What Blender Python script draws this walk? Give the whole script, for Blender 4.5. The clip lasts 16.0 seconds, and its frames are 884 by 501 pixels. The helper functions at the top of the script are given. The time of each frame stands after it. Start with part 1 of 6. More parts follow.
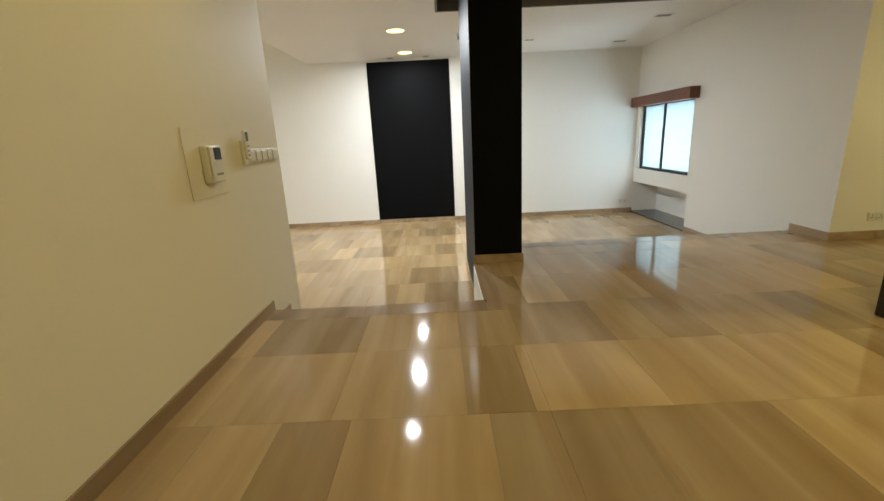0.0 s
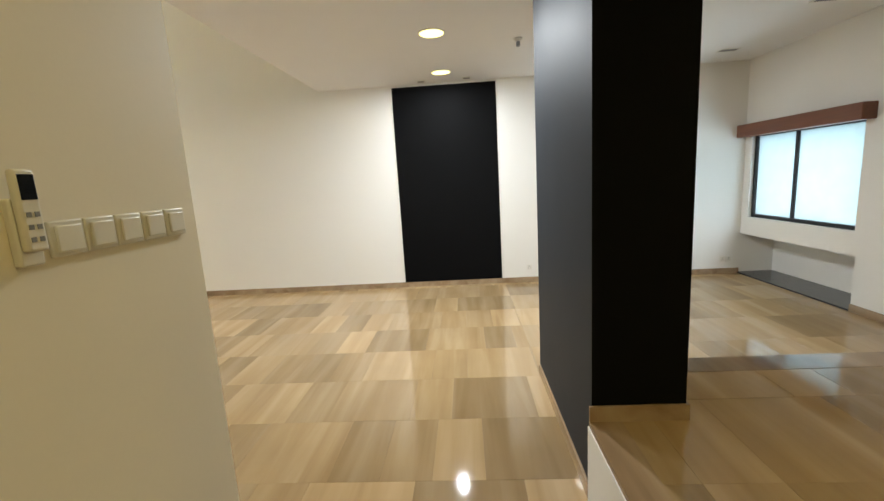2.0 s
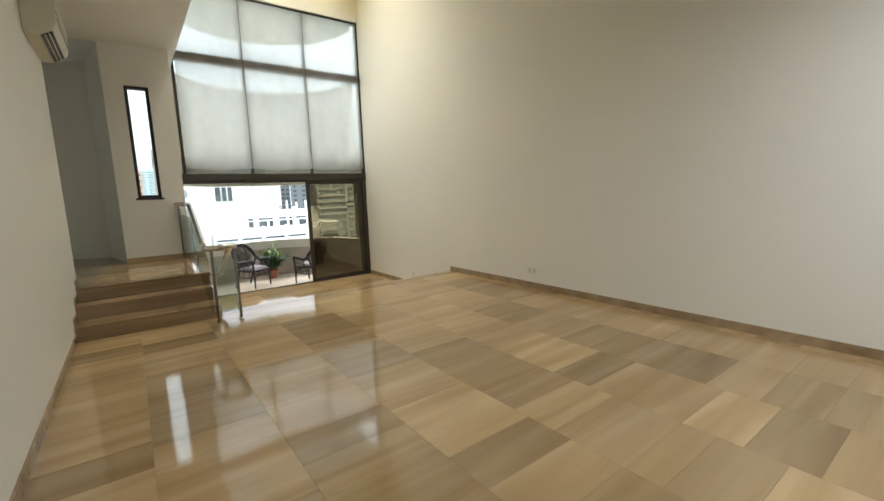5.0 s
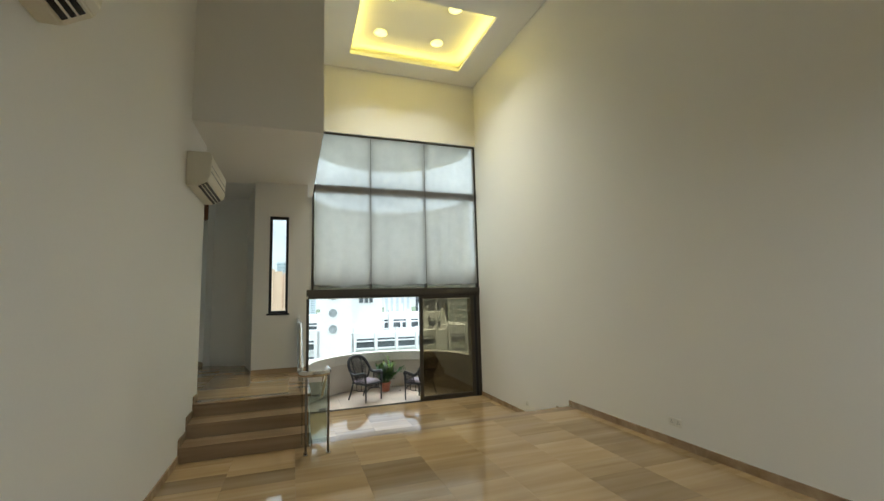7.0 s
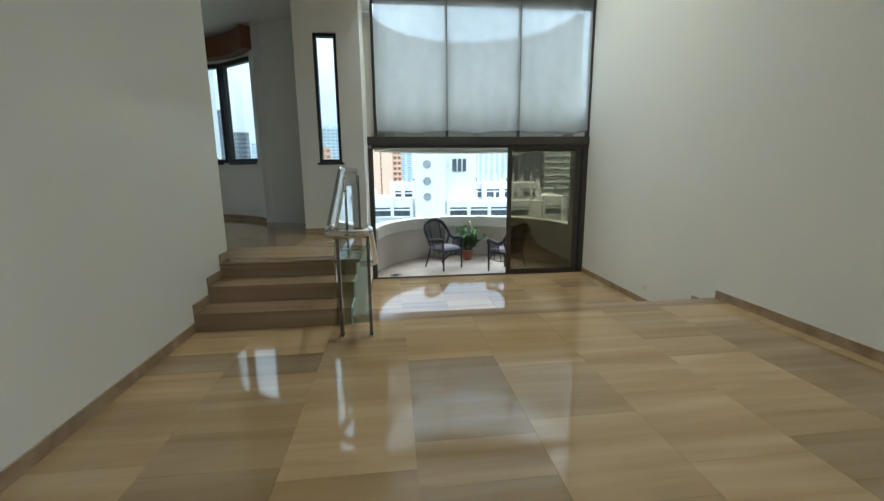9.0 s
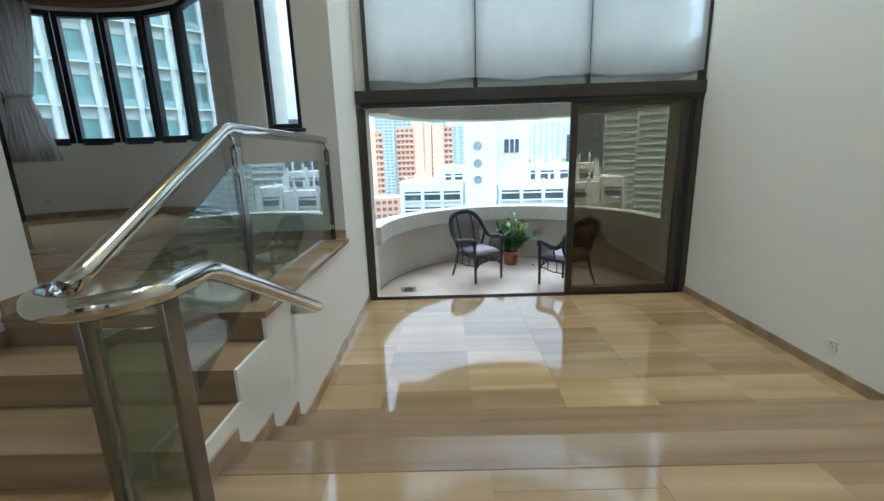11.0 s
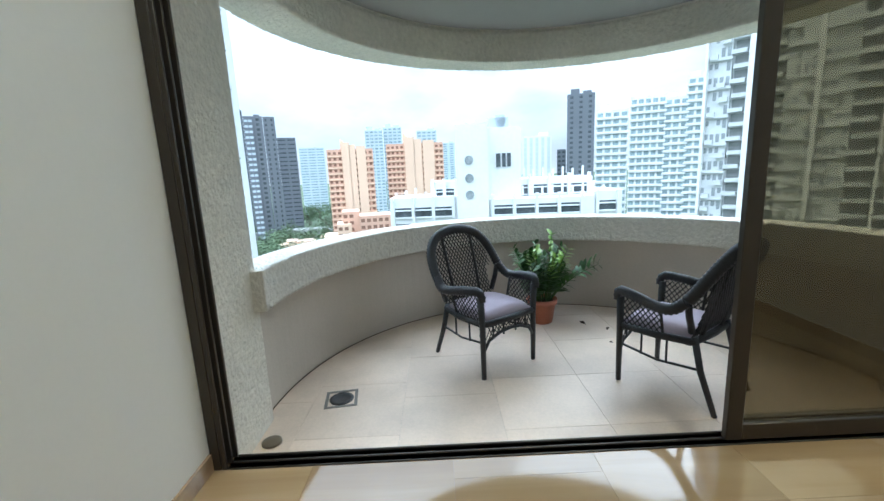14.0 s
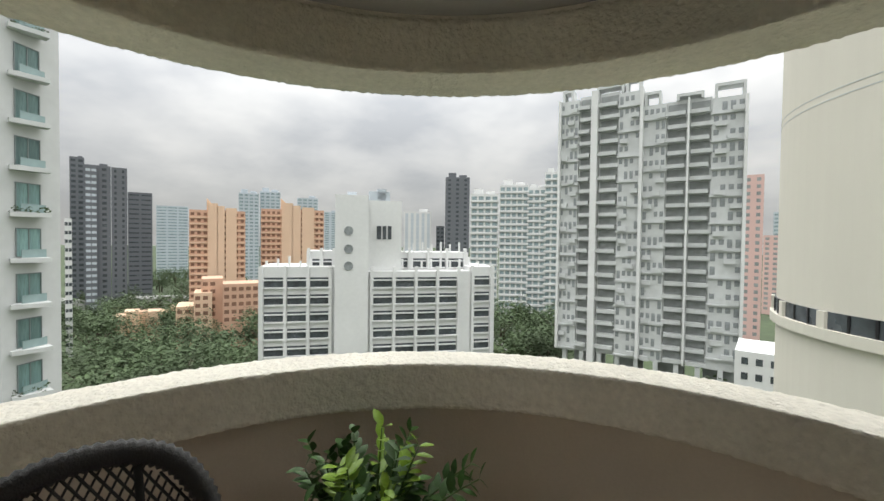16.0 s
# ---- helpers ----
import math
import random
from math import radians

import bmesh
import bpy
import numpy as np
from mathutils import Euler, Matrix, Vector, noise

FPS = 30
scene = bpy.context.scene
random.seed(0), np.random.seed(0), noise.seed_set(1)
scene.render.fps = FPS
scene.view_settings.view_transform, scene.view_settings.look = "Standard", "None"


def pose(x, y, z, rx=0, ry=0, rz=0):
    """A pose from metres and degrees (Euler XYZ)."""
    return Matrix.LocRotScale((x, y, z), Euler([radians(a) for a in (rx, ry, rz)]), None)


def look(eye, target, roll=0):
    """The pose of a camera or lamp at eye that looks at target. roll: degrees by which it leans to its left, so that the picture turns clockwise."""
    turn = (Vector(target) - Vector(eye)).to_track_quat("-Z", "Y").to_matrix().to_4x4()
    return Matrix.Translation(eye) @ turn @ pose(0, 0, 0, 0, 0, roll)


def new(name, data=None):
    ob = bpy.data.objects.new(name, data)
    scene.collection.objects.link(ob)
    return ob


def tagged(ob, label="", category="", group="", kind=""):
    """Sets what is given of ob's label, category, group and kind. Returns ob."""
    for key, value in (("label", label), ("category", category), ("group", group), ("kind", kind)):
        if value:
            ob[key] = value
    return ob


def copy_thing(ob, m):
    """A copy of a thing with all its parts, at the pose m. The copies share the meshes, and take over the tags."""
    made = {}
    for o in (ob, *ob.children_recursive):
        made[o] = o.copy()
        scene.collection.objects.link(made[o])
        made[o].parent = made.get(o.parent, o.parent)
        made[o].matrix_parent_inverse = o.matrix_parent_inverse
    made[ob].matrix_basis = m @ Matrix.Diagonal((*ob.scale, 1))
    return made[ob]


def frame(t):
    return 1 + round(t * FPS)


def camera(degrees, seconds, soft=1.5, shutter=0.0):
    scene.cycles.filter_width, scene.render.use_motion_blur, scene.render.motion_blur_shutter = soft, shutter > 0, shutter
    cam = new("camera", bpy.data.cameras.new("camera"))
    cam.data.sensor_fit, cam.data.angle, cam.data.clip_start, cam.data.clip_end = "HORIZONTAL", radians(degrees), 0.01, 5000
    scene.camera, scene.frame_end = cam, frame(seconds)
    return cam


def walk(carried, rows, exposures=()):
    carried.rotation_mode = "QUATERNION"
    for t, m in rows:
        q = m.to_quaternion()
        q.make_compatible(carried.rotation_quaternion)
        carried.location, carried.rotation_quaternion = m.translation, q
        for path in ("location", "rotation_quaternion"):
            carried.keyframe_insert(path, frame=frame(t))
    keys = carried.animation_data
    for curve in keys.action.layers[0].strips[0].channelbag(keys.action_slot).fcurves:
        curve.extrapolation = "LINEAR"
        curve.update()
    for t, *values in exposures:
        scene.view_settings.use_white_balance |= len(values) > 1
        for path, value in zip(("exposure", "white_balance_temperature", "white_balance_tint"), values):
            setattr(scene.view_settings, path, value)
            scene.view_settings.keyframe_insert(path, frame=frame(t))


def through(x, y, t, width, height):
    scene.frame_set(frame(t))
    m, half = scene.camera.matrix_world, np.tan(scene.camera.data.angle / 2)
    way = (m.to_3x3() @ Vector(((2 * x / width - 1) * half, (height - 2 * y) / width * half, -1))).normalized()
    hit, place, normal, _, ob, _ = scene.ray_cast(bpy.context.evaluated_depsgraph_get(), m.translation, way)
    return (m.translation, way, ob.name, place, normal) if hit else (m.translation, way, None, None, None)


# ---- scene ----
cam = camera(93.1, 16.0)
PATH = [
    (0, (0.694, 0.12, 2.215), (0.681, 2.052, 1.696), -2.9),
    (0.5, (0.742, 0.545, 2.226), (0.675, 2.497, 1.795), -3.3),
    (1, (0.658, 1.089, 2.231), (0.573, 3.056, 1.88), -3.5),
    (1.5, (0.568, 1.624, 2.248), (0.429, 3.595, 1.936), -3.7),
    (2, (0.398, 2.175, 2.249), (0.276, 4.144, 1.917), -3.4),
    (2.5, (0.279, 2.6, 2.224), (0.077, 4.55, 1.828), -3.5),
    (3, (0.127, 3.13, 2.198), (-0.157, 5.074, 1.823), -3.2),
    (3.5, (0.086, 3.496, 2.043), (-0.437, 5.404, 1.75), -2.8),
    (4, (-0.06, 3.813, 1.922), (-0.937, 5.59, 1.651), -2.0),
    (4.5, (-0.298, 4.062, 1.847), (-1.552, 5.593, 1.557), -1.6),
    (5, (-0.527, 4.443, 1.929), (-2.12, 5.619, 1.651), -2.1),
    (5.2, (-0.573, 4.515, 1.975), (-2.258, 5.566, 1.733), -2.1),
    (7.3, (-0.97, 5.042, 2.194), (-2.856, 5.669, 2.421), -0.7),
    (7.5, (-1.157, 5.059, 2.155), (-3.07, 5.625, 2.307), -0.6),
    (8, (-1.61, 5.184, 2.01), (-3.567, 5.592, 1.972), -0.1),
    (8.5, (-2.092, 5.371, 1.907), (-4.05, 5.704, 1.678), -0.2),
    (8.7, (-2.266, 5.468, 1.894), (-4.22, 5.766, 1.589), -0.3),
    (10.8, (-4.607, 6.206, 1.7), (-6.552, 6.194, 1.235), -1.9),
    (11, (-4.886, 6.193, 1.729), (-6.834, 6.168, 1.281), -1.8),
    (11.5, (-5.496, 6.217, 1.725), (-7.454, 6.129, 1.327), -1.8),
    (12, (-6.131, 6.193, 1.761), (-8.1, 6.116, 1.416), -2.0),
    (12.5, (-6.592, 6.221, 1.722), (-8.559, 6.151, 1.367), -1.9),
    (13, (-6.999, 6.227, 1.547), (-8.961, 6.185, 1.164), -2.2),
    (13.5, (-7.473, 6.235, 1.345), (-9.434, 6.221, 0.952), -2.1),
    (14, (-8.041, 6.324, 1.314), (-10.006, 6.336, 0.94), -2.6),
    (14.5, (-8.593, 6.452, 1.271), (-10.557, 6.529, 0.902), -2.8),
    (15, (-9.161, 6.665, 1.336), (-11.128, 6.885, 1.046), -2.1),
    (15.5, (-9.695, 6.86, 1.385), (-11.645, 7.277, 1.213), -0.7),
    (16, (-10.07, 7.075, 1.455), (-11.985, 7.65, 1.408), 0.7),
]
walk(cam, [(t, look(eye, target, roll)) for t, eye, target, roll in PATH],
     exposures=[(0, 1.72, 6300, 8), (1.5, 1.65, 6300, 9), (2.5, 1.72, 6300, 9), (3.2, 1.7, 6100, 9), (4, 1.2, 6700, 9), (5, 0.93, 6300, 7), (7.5, 0.52, 5950, 3),
                (8.5, 0.52, 5500, 2), (11, 0.66, 5100, 2), (12, 0.9, 5250, 2), (13, 0.92, 5250, 2), (14, 0.5, 5250, 3), (14.5, 0.16, 6500, 9),
                (15, -0.12, 6800, 10), (15.5, -0.36, 6900, 10), (16, -0.5, 6900, 10)])

# ---- world, sun and lamps ----
L0, L1, L2, BAL = 0.965, 0.485, 0.0, -0.145      # entry and dining, living, bay, balcony floors
LOW, DIN, TOP = 3.75, 4.36, 7.30                  # ceilings

world = bpy.data.worlds.new("overcast_sky")
scene.world = world
world.use_nodes = True
wn, wl = world.node_tree.nodes, world.node_tree.links
wn.clear()
w_out, w_bg = wn.new("ShaderNodeOutputWorld"), wn.new("ShaderNodeBackground")
w_sky = wn.new("ShaderNodeTexSky")
w_sky.sky_type, w_sky.sun_disc = "NISHITA", False
w_sky.sun_elevation, w_sky.sun_rotation = radians(48), radians(250)
w_co, w_map, w_noise, w_ramp, w_mix = (wn.new(k) for k in ("ShaderNodeTexCoord", "ShaderNodeMapping", "ShaderNodeTexNoise", "ShaderNodeValToRGB", "ShaderNodeMix"))
w_map.inputs["Scale"].default_value = (1.8, 1.8, 4.2)
w_noise.inputs["Scale"].default_value, w_noise.inputs["Detail"].default_value = 1.7, 7.0
w_ramp.color_ramp.elements[0].position, w_ramp.color_ramp.elements[1].position = 0.36, 0.66
w_ramp.color_ramp.elements[0].color, w_ramp.color_ramp.elements[1].color = (6.0, 6.4, 6.9, 1), (10.0, 10.3, 10.5, 1)
w_mix.data_type = "RGBA"
w_mix.inputs["Factor"].default_value = 0.9
wl.new(w_co.outputs["Generated"], w_map.inputs["Vector"])
wl.new(w_map.outputs["Vector"], w_noise.inputs["Vector"])
wl.new(w_noise.outputs["Fac"], w_ramp.inputs["Fac"])
wl.new(w_sky.outputs["Color"], w_mix.inputs["A"])
wl.new(w_ramp.outputs["Color"], w_mix.inputs["B"])
w_sep, w_pow, w_gain, w_lift = wn.new("ShaderNodeSeparateXYZ"), wn.new("ShaderNodeMath"), wn.new("ShaderNodeMath"), wn.new("ShaderNodeVectorMath")
w_pow.operation, w_gain.operation, w_lift.operation = "POWER", "MULTIPLY_ADD", "SCALE"
w_pow.use_clamp = True
w_pow.inputs[1].default_value, w_gain.inputs[1].default_value, w_gain.inputs[2].default_value = 1.9, 4.7, 0.60
# an overcast sky is about three times as bright overhead as at the horizon
wl.new(w_co.outputs["Generated"], w_sep.inputs["Vector"])
wl.new(w_sep.outputs["Z"], w_pow.inputs[0])
wl.new(w_pow.outputs[0], w_gain.inputs[0])
wl.new(w_mix.outputs["Result"], w_lift.inputs[0])
wl.new(w_gain.outputs[0], w_lift.inputs["Scale"])
wl.new(w_lift.outputs["Vector"], w_bg.inputs["Color"])
w_bg.inputs["Strength"].default_value = 0.15
wl.new(w_bg.outputs["Background"], w_out.inputs["Surface"])

sun = new("sun", bpy.data.lights.new("sun", "SUN"))
sun.data.energy, sun.data.angle, sun.data.color = 0.95, radians(45), (1.0, 0.97, 0.93)
sun.matrix_world = look((0, 0, 60), (40, -30, 0))


def lamp(name, x, y, z, watts, radius, colour, target=None, spread=180):
    """A round ceiling lamp that shines down."""
    ob = new(name, bpy.data.lights.new(name, "AREA"))
    ob.data.shape, ob.data.size, ob.data.energy, ob.data.color, ob.data.spread = "DISK", 2 * radius, watts, colour, radians(spread)
    ob.matrix_world = look((x, y, z), target or (x, y + 0.001, z - 1))
    return ob


WARM, SOFT = (1.0, 0.84, 0.38), (1.0, 0.92, 0.77)
LIVING_LAMPS = [(0.145, 8.42), (0.135, 6.80), (0.115, 5.25)]
for lx, ly in LIVING_LAMPS:
    lamp("downlight_lamp", lx, ly, LOW - 0.014, {8.42: 9, 6.80: 36, 5.25: 3.5}[ly], 0.05, (0.95, 0.98, 1.0))
ENTRY_LAMPS = [(0.10, 2.2), (0.10, 0.4), (2.6, 1.4), (5.8, 2.0)]
for lx, ly in ENTRY_LAMPS:
    lamp("downlight_lamp", lx, ly, LOW - 0.014, 14 if lx > 4 else 9 if lx > 1 else 1.3, 0.05, WARM)
COVE_LAMPS = [(-8.62, 6.58), (-8.62, 7.77), (-7.53, 7.77), (-7.53, 6.58)]
for lx, ly in COVE_LAMPS:
    lamp("downlight_lamp", lx, ly, TOP + 0.222, 13, 0.085, SOFT, spread=100)
# strip lamps hidden in the cove of the high ceiling
for lx0, ly0, lx1, ly1 in ((-9.14, 6.02, -9.14, 8.46), (-7.22, 6.02, -7.22, 8.46), (-9.14, 6.02, -7.22, 6.02), (-9.14, 8.46, -7.22, 8.46)):
    strip = new("cove_lamp", bpy.data.lights.new("cove_lamp", "AREA"))
    strip.data.shape, strip.data.energy, strip.data.color = "RECTANGLE", 5, (1.0, 0.74, 0.13)
    strip.data.size, strip.data.size_y = max(abs(lx1 - lx0), abs(ly1 - ly0)) - 0.1, 0.05
    mx, my = (lx0 + lx1) / 2, (ly0 + ly1) / 2
    ox, oy = (-8.18 - mx) * (1 if lx0 == lx1 else 0), (7.24 - my) * (1 if ly0 == ly1 else 0)
    n = math.hypot(ox, oy)
    ox, oy = ox / n, oy / n
    yaw = math.degrees(math.atan2(oy, ox))
    strip.matrix_world = pose(mx - ox * 0.10, my - oy * 0.10, TOP + 0.12, 90 + 18, 0, yaw - 90)

# daylight that comes in through the two upper tiers of the tall glazing
for sz, sh, watts in ((3.45, 1.95, 11), (5.2, 1.0, 7)):
    day = new("window_daylight", bpy.data.lights.new("window_daylight", "AREA"))
    day.data.shape, day.data.size, day.data.size_y, day.data.energy, day.data.color = "RECTANGLE", 3.5, sh, watts, (0.92, 0.97, 1.0)
    day.matrix_world = look((-9.96, 7.18, sz), (0, 7.18, sz))
# daylight behind the milky east window
day = new("window_daylight", bpy.data.lights.new("window_daylight", "AREA"))
day.data.shape, day.data.size, day.data.size_y, day.data.energy, day.data.color = "RECTANGLE", 1.7, 1.15, 11, (0.74, 0.89, 1.0)
day.matrix_world = look((5.1, 8.01, 2.03), (0, 8.01, 2.03))

# ---- materials ----


def nodes_of(name):
    m = bpy.data.materials.new(name)
    m.use_nodes = True
    t = m.node_tree
    return m, t.nodes, t.links, t.nodes["Principled BSDF"]


def mat(name, base, rough=0.5, metal=0.0, var=0.06, scale=1.5, fine=0.03, fscale=60.0, bump=0.0, bscale=120.0, rvar=0.08, rand=0.0, coat=0.0, stretch=(1, 1, 1)):
    """A surface with broad and fine variation in colour, roughness and relief, in metres."""
    m, n, l, p = nodes_of(name)
    co, mp = n.new("ShaderNodeTexCoord"), n.new("ShaderNodeMapping")
    mp.inputs["Scale"].default_value = stretch
    l.new(co.outputs["Object"], mp.inputs["Vector"])
    big, small = n.new("ShaderNodeTexNoise"), n.new("ShaderNodeTexNoise")
    for t, s in ((big, scale), (small, fscale)):
        t.inputs["Scale"].default_value, t.inputs["Detail"].default_value = s, 5.0
        l.new(mp.outputs["Vector"], t.inputs["Vector"])
    v1, v2, mul = n.new("ShaderNodeMapRange"), n.new("ShaderNodeMapRange"), n.new("ShaderNodeMath")
    v1.inputs["To Min"].default_value, v1.inputs["To Max"].default_value = 1 - var * 2, 1 + var * 2
    v2.inputs["To Min"].default_value, v2.inputs["To Max"].default_value = 1 - fine * 2, 1 + fine * 2
    mul.operation = "MULTIPLY"
    l.new(big.outputs["Fac"], v1.inputs["Value"])
    l.new(small.outputs["Fac"], v2.inputs["Value"])
    l.new(v1.outputs["Result"], mul.inputs[0])
    l.new(v2.outputs["Result"], mul.inputs[1])
    last = mul
    if rand:
        info, vr, m2 = n.new("ShaderNodeObjectInfo"), n.new("ShaderNodeMapRange"), n.new("ShaderNodeMath")
        vr.inputs["To Min"].default_value, vr.inputs["To Max"].default_value = 1 - rand, 1 + rand
        m2.operation = "MULTIPLY"
        l.new(info.outputs["Random"], vr.inputs["Value"])
        l.new(vr.outputs["Result"], m2.inputs[0])
        l.new(mul.outputs[0], m2.inputs[1])
        last = m2
    tint = n.new("ShaderNodeVectorMath")
    tint.operation = "SCALE"
    tint.inputs[0].default_value = base
    l.new(last.outputs[0], tint.inputs["Scale"])
    l.new(tint.outputs["Vector"], p.inputs["Base Color"])
    rr = n.new("ShaderNodeMapRange")
    rr.inputs["To Min"].default_value, rr.inputs["To Max"].default_value = max(0.02, rough - rvar), min(1, rough + rvar)
    l.new(big.outputs["Fac"], rr.inputs["Value"])
    l.new(rr.outputs["Result"], p.inputs["Roughness"])
    p.inputs["Metallic"].default_value, p.inputs["Coat Weight"].default_value = metal, coat
    if bump:
        bn, bt = n.new("ShaderNodeBump"), n.new("ShaderNodeTexNoise")
        bt.inputs["Scale"].default_value, bt.inputs["Detail"].default_value = bscale, 4.0
        l.new(mp.outputs["Vector"], bt.inputs["Vector"])
        bn.inputs["Strength"].default_value, bn.inputs["Distance"].default_value = 1.0, bump
        l.new(bt.outputs["Fac"], bn.inputs["Height"])
        l.new(bn.outputs["Normal"], p.inputs["Normal"])
    return m


def marble(name, dark, mid, light, along="y", rough=0.06, rand=0.16):
    """Polished stone with straight veins; each piece is cut from another part of the block."""
    m, n, l, p = nodes_of(name)
    geo, info = n.new("ShaderNodeNewGeometry"), n.new("ShaderNodeObjectInfo")
    off, add, mp = n.new("ShaderNodeVectorMath"), n.new("ShaderNodeVectorMath"), n.new("ShaderNodeMapping")
    off.operation, add.operation = "SCALE", "ADD"
    off.inputs[0].default_value = (37.0, 53.0, 19.0)
    l.new(info.outputs["Random"], off.inputs["Scale"])
    l.new(geo.outputs["Position"], add.inputs[0])
    l.new(off.outputs["Vector"], add.inputs[1])
    mp.inputs["Scale"].default_value = (5.5, 0.4, 5.5) if along == "y" else (0.4, 5.5, 5.5)
    l.new(add.outputs["Vector"], mp.inputs["Vector"])
    vein, cloud = n.new("ShaderNodeTexNoise"), n.new("ShaderNodeTexNoise")
    vein.inputs["Scale"].default_value, vein.inputs["Detail"].default_value, vein.inputs["Distortion"].default_value = 1.0, 6.0, 0.5
    cloud.inputs["Scale"].default_value, cloud.inputs["Detail"].default_value = 1.6, 3.0
    l.new(mp.outputs["Vector"], vein.inputs["Vector"])
    l.new(add.outputs["Vector"], cloud.inputs["Vector"])
    ramp = n.new("ShaderNodeValToRGB")
    e = ramp.color_ramp.elements
    e[0].position, e[0].color, e[1].position, e[1].color = 0.30, (*dark, 1), 0.68, (*light, 1)
    e.new(0.48).color = (*mid, 1)
    l.new(vein.outputs["Fac"], ramp.inputs["Fac"])
    b1, b2, mul, tint = n.new("ShaderNodeMapRange"), n.new("ShaderNodeMapRange"), n.new("ShaderNodeMath"), n.new("ShaderNodeVectorMath")
    b1.inputs["To Min"].default_value, b1.inputs["To Max"].default_value = 1 - rand, 1 + rand
    b2.inputs["To Min"].default_value, b2.inputs["To Max"].default_value = 0.86, 1.14
    l.new(info.outputs["Random"], b1.inputs["Value"])
    l.new(cloud.outputs["Fac"], b2.inputs["Value"])
    mul.operation, tint.operation = "MULTIPLY", "SCALE"
    l.new(b1.outputs["Result"], mul.inputs[0])
    l.new(b2.outputs["Result"], mul.inputs[1])
    l.new(ramp.outputs["Color"], tint.inputs[0])
    l.new(mul.outputs[0], tint.inputs["Scale"])
    l.new(tint.outputs["Vector"], p.inputs["Base Color"])
    rr = n.new("ShaderNodeMapRange")
    rr.inputs["To Min"].default_value, rr.inputs["To Max"].default_value = rough * 0.6, rough * 1.7
    l.new(cloud.outputs["Fac"], rr.inputs["Value"])
    l.new(rr.outputs["Result"], p.inputs["Roughness"])
    p.inputs["IOR"].default_value = 1.55
    return m


def glass(name, tint=(0.95, 0.98, 0.97), rough=0.0, base=0.075):
    """A thin pane: clear or tinted, with mirror gloss by Fresnel."""
    m, n, l, p = nodes_of(name)
    n.remove(p)
    out, clear, gloss, fres, mix = n["Material Output"], n.new("ShaderNodeBsdfTransparent"), n.new("ShaderNodeBsdfGlossy"), n.new("ShaderNodeLayerWeight"), n.new("ShaderNodeMixShader")
    power, gain = n.new("ShaderNodeMath"), n.new("ShaderNodeMath")
    power.operation, gain.operation = "POWER", "MULTIPLY_ADD"
    power.inputs[1].default_value, gain.inputs[1].default_value, gain.inputs[2].default_value = 5.0, 0.92, base
    clear.inputs["Color"].default_value = (*tint, 1)
    gloss.inputs["Roughness"].default_value = rough
    fres.inputs["Blend"].default_value = 0.5
    l.new(fres.outputs["Facing"], power.inputs[0])
    l.new(power.outputs[0], gain.inputs[0])
    l.new(gain.outputs[0], mix.inputs["Fac"])
    l.new(clear.outputs["BSDF"], mix.inputs[1])
    l.new(gloss.outputs["BSDF"], mix.inputs[2])
    l.new(mix.outputs["Shader"], out.inputs["Surface"])
    return m


def cloth(name, colour, clear=0.0, through=0.4, weave=900.0):
    """Woven cloth that lets part of the light through."""
    m, n, l, p = nodes_of(name)
    n.remove(p)
    out, dif, tra, trn = n["Material Output"], n.new("ShaderNodeBsdfDiffuse"), n.new("ShaderNodeBsdfTranslucent"), n.new("ShaderNodeBsdfTransparent")
    co, no, vr, tint = n.new("ShaderNodeTexCoord"), n.new("ShaderNodeTexNoise"), n.new("ShaderNodeMapRange"), n.new("ShaderNodeVectorMath")
    no.inputs["Scale"].default_value, no.inputs["Detail"].default_value = 6.0, 6.0
    vr.inputs["To Min"].default_value, vr.inputs["To Max"].default_value = 0.9, 1.06
    tint.operation = "SCALE"
    tint.inputs[0].default_value = colour
    l.new(co.outputs["Object"], no.inputs["Vector"])
    l.new(no.outputs["Fac"], vr.inputs["Value"])
    l.new(vr.outputs["Result"], tint.inputs["Scale"])
    l.new(tint.outputs["Vector"], dif.inputs["Color"])
    l.new(tint.outputs["Vector"], tra.inputs["Color"])
    m1, m2 = n.new("ShaderNodeMixShader"), n.new("ShaderNodeMixShader")
    m1.inputs["Fac"].default_value, m2.inputs["Fac"].default_value = through, clear
    l.new(dif.outputs["BSDF"], m1.inputs[1])
    l.new(tra.outputs["BSDF"], m1.inputs[2])
    l.new(m1.outputs["Shader"], m2.inputs[1])
    l.new(trn.outputs["BSDF"], m2.inputs[2])
    l.new(m2.outputs["Shader"], out.inputs["Surface"])
    return m


def glow(name, colour, strength):
    m, n, l, p = nodes_of(name)
    p.inputs["Base Color"].default_value = (0.8, 0.8, 0.8, 1)
    p.inputs["Emission Color"].default_value, p.inputs["Emission Strength"].default_value = (*colour, 1), strength
    return m


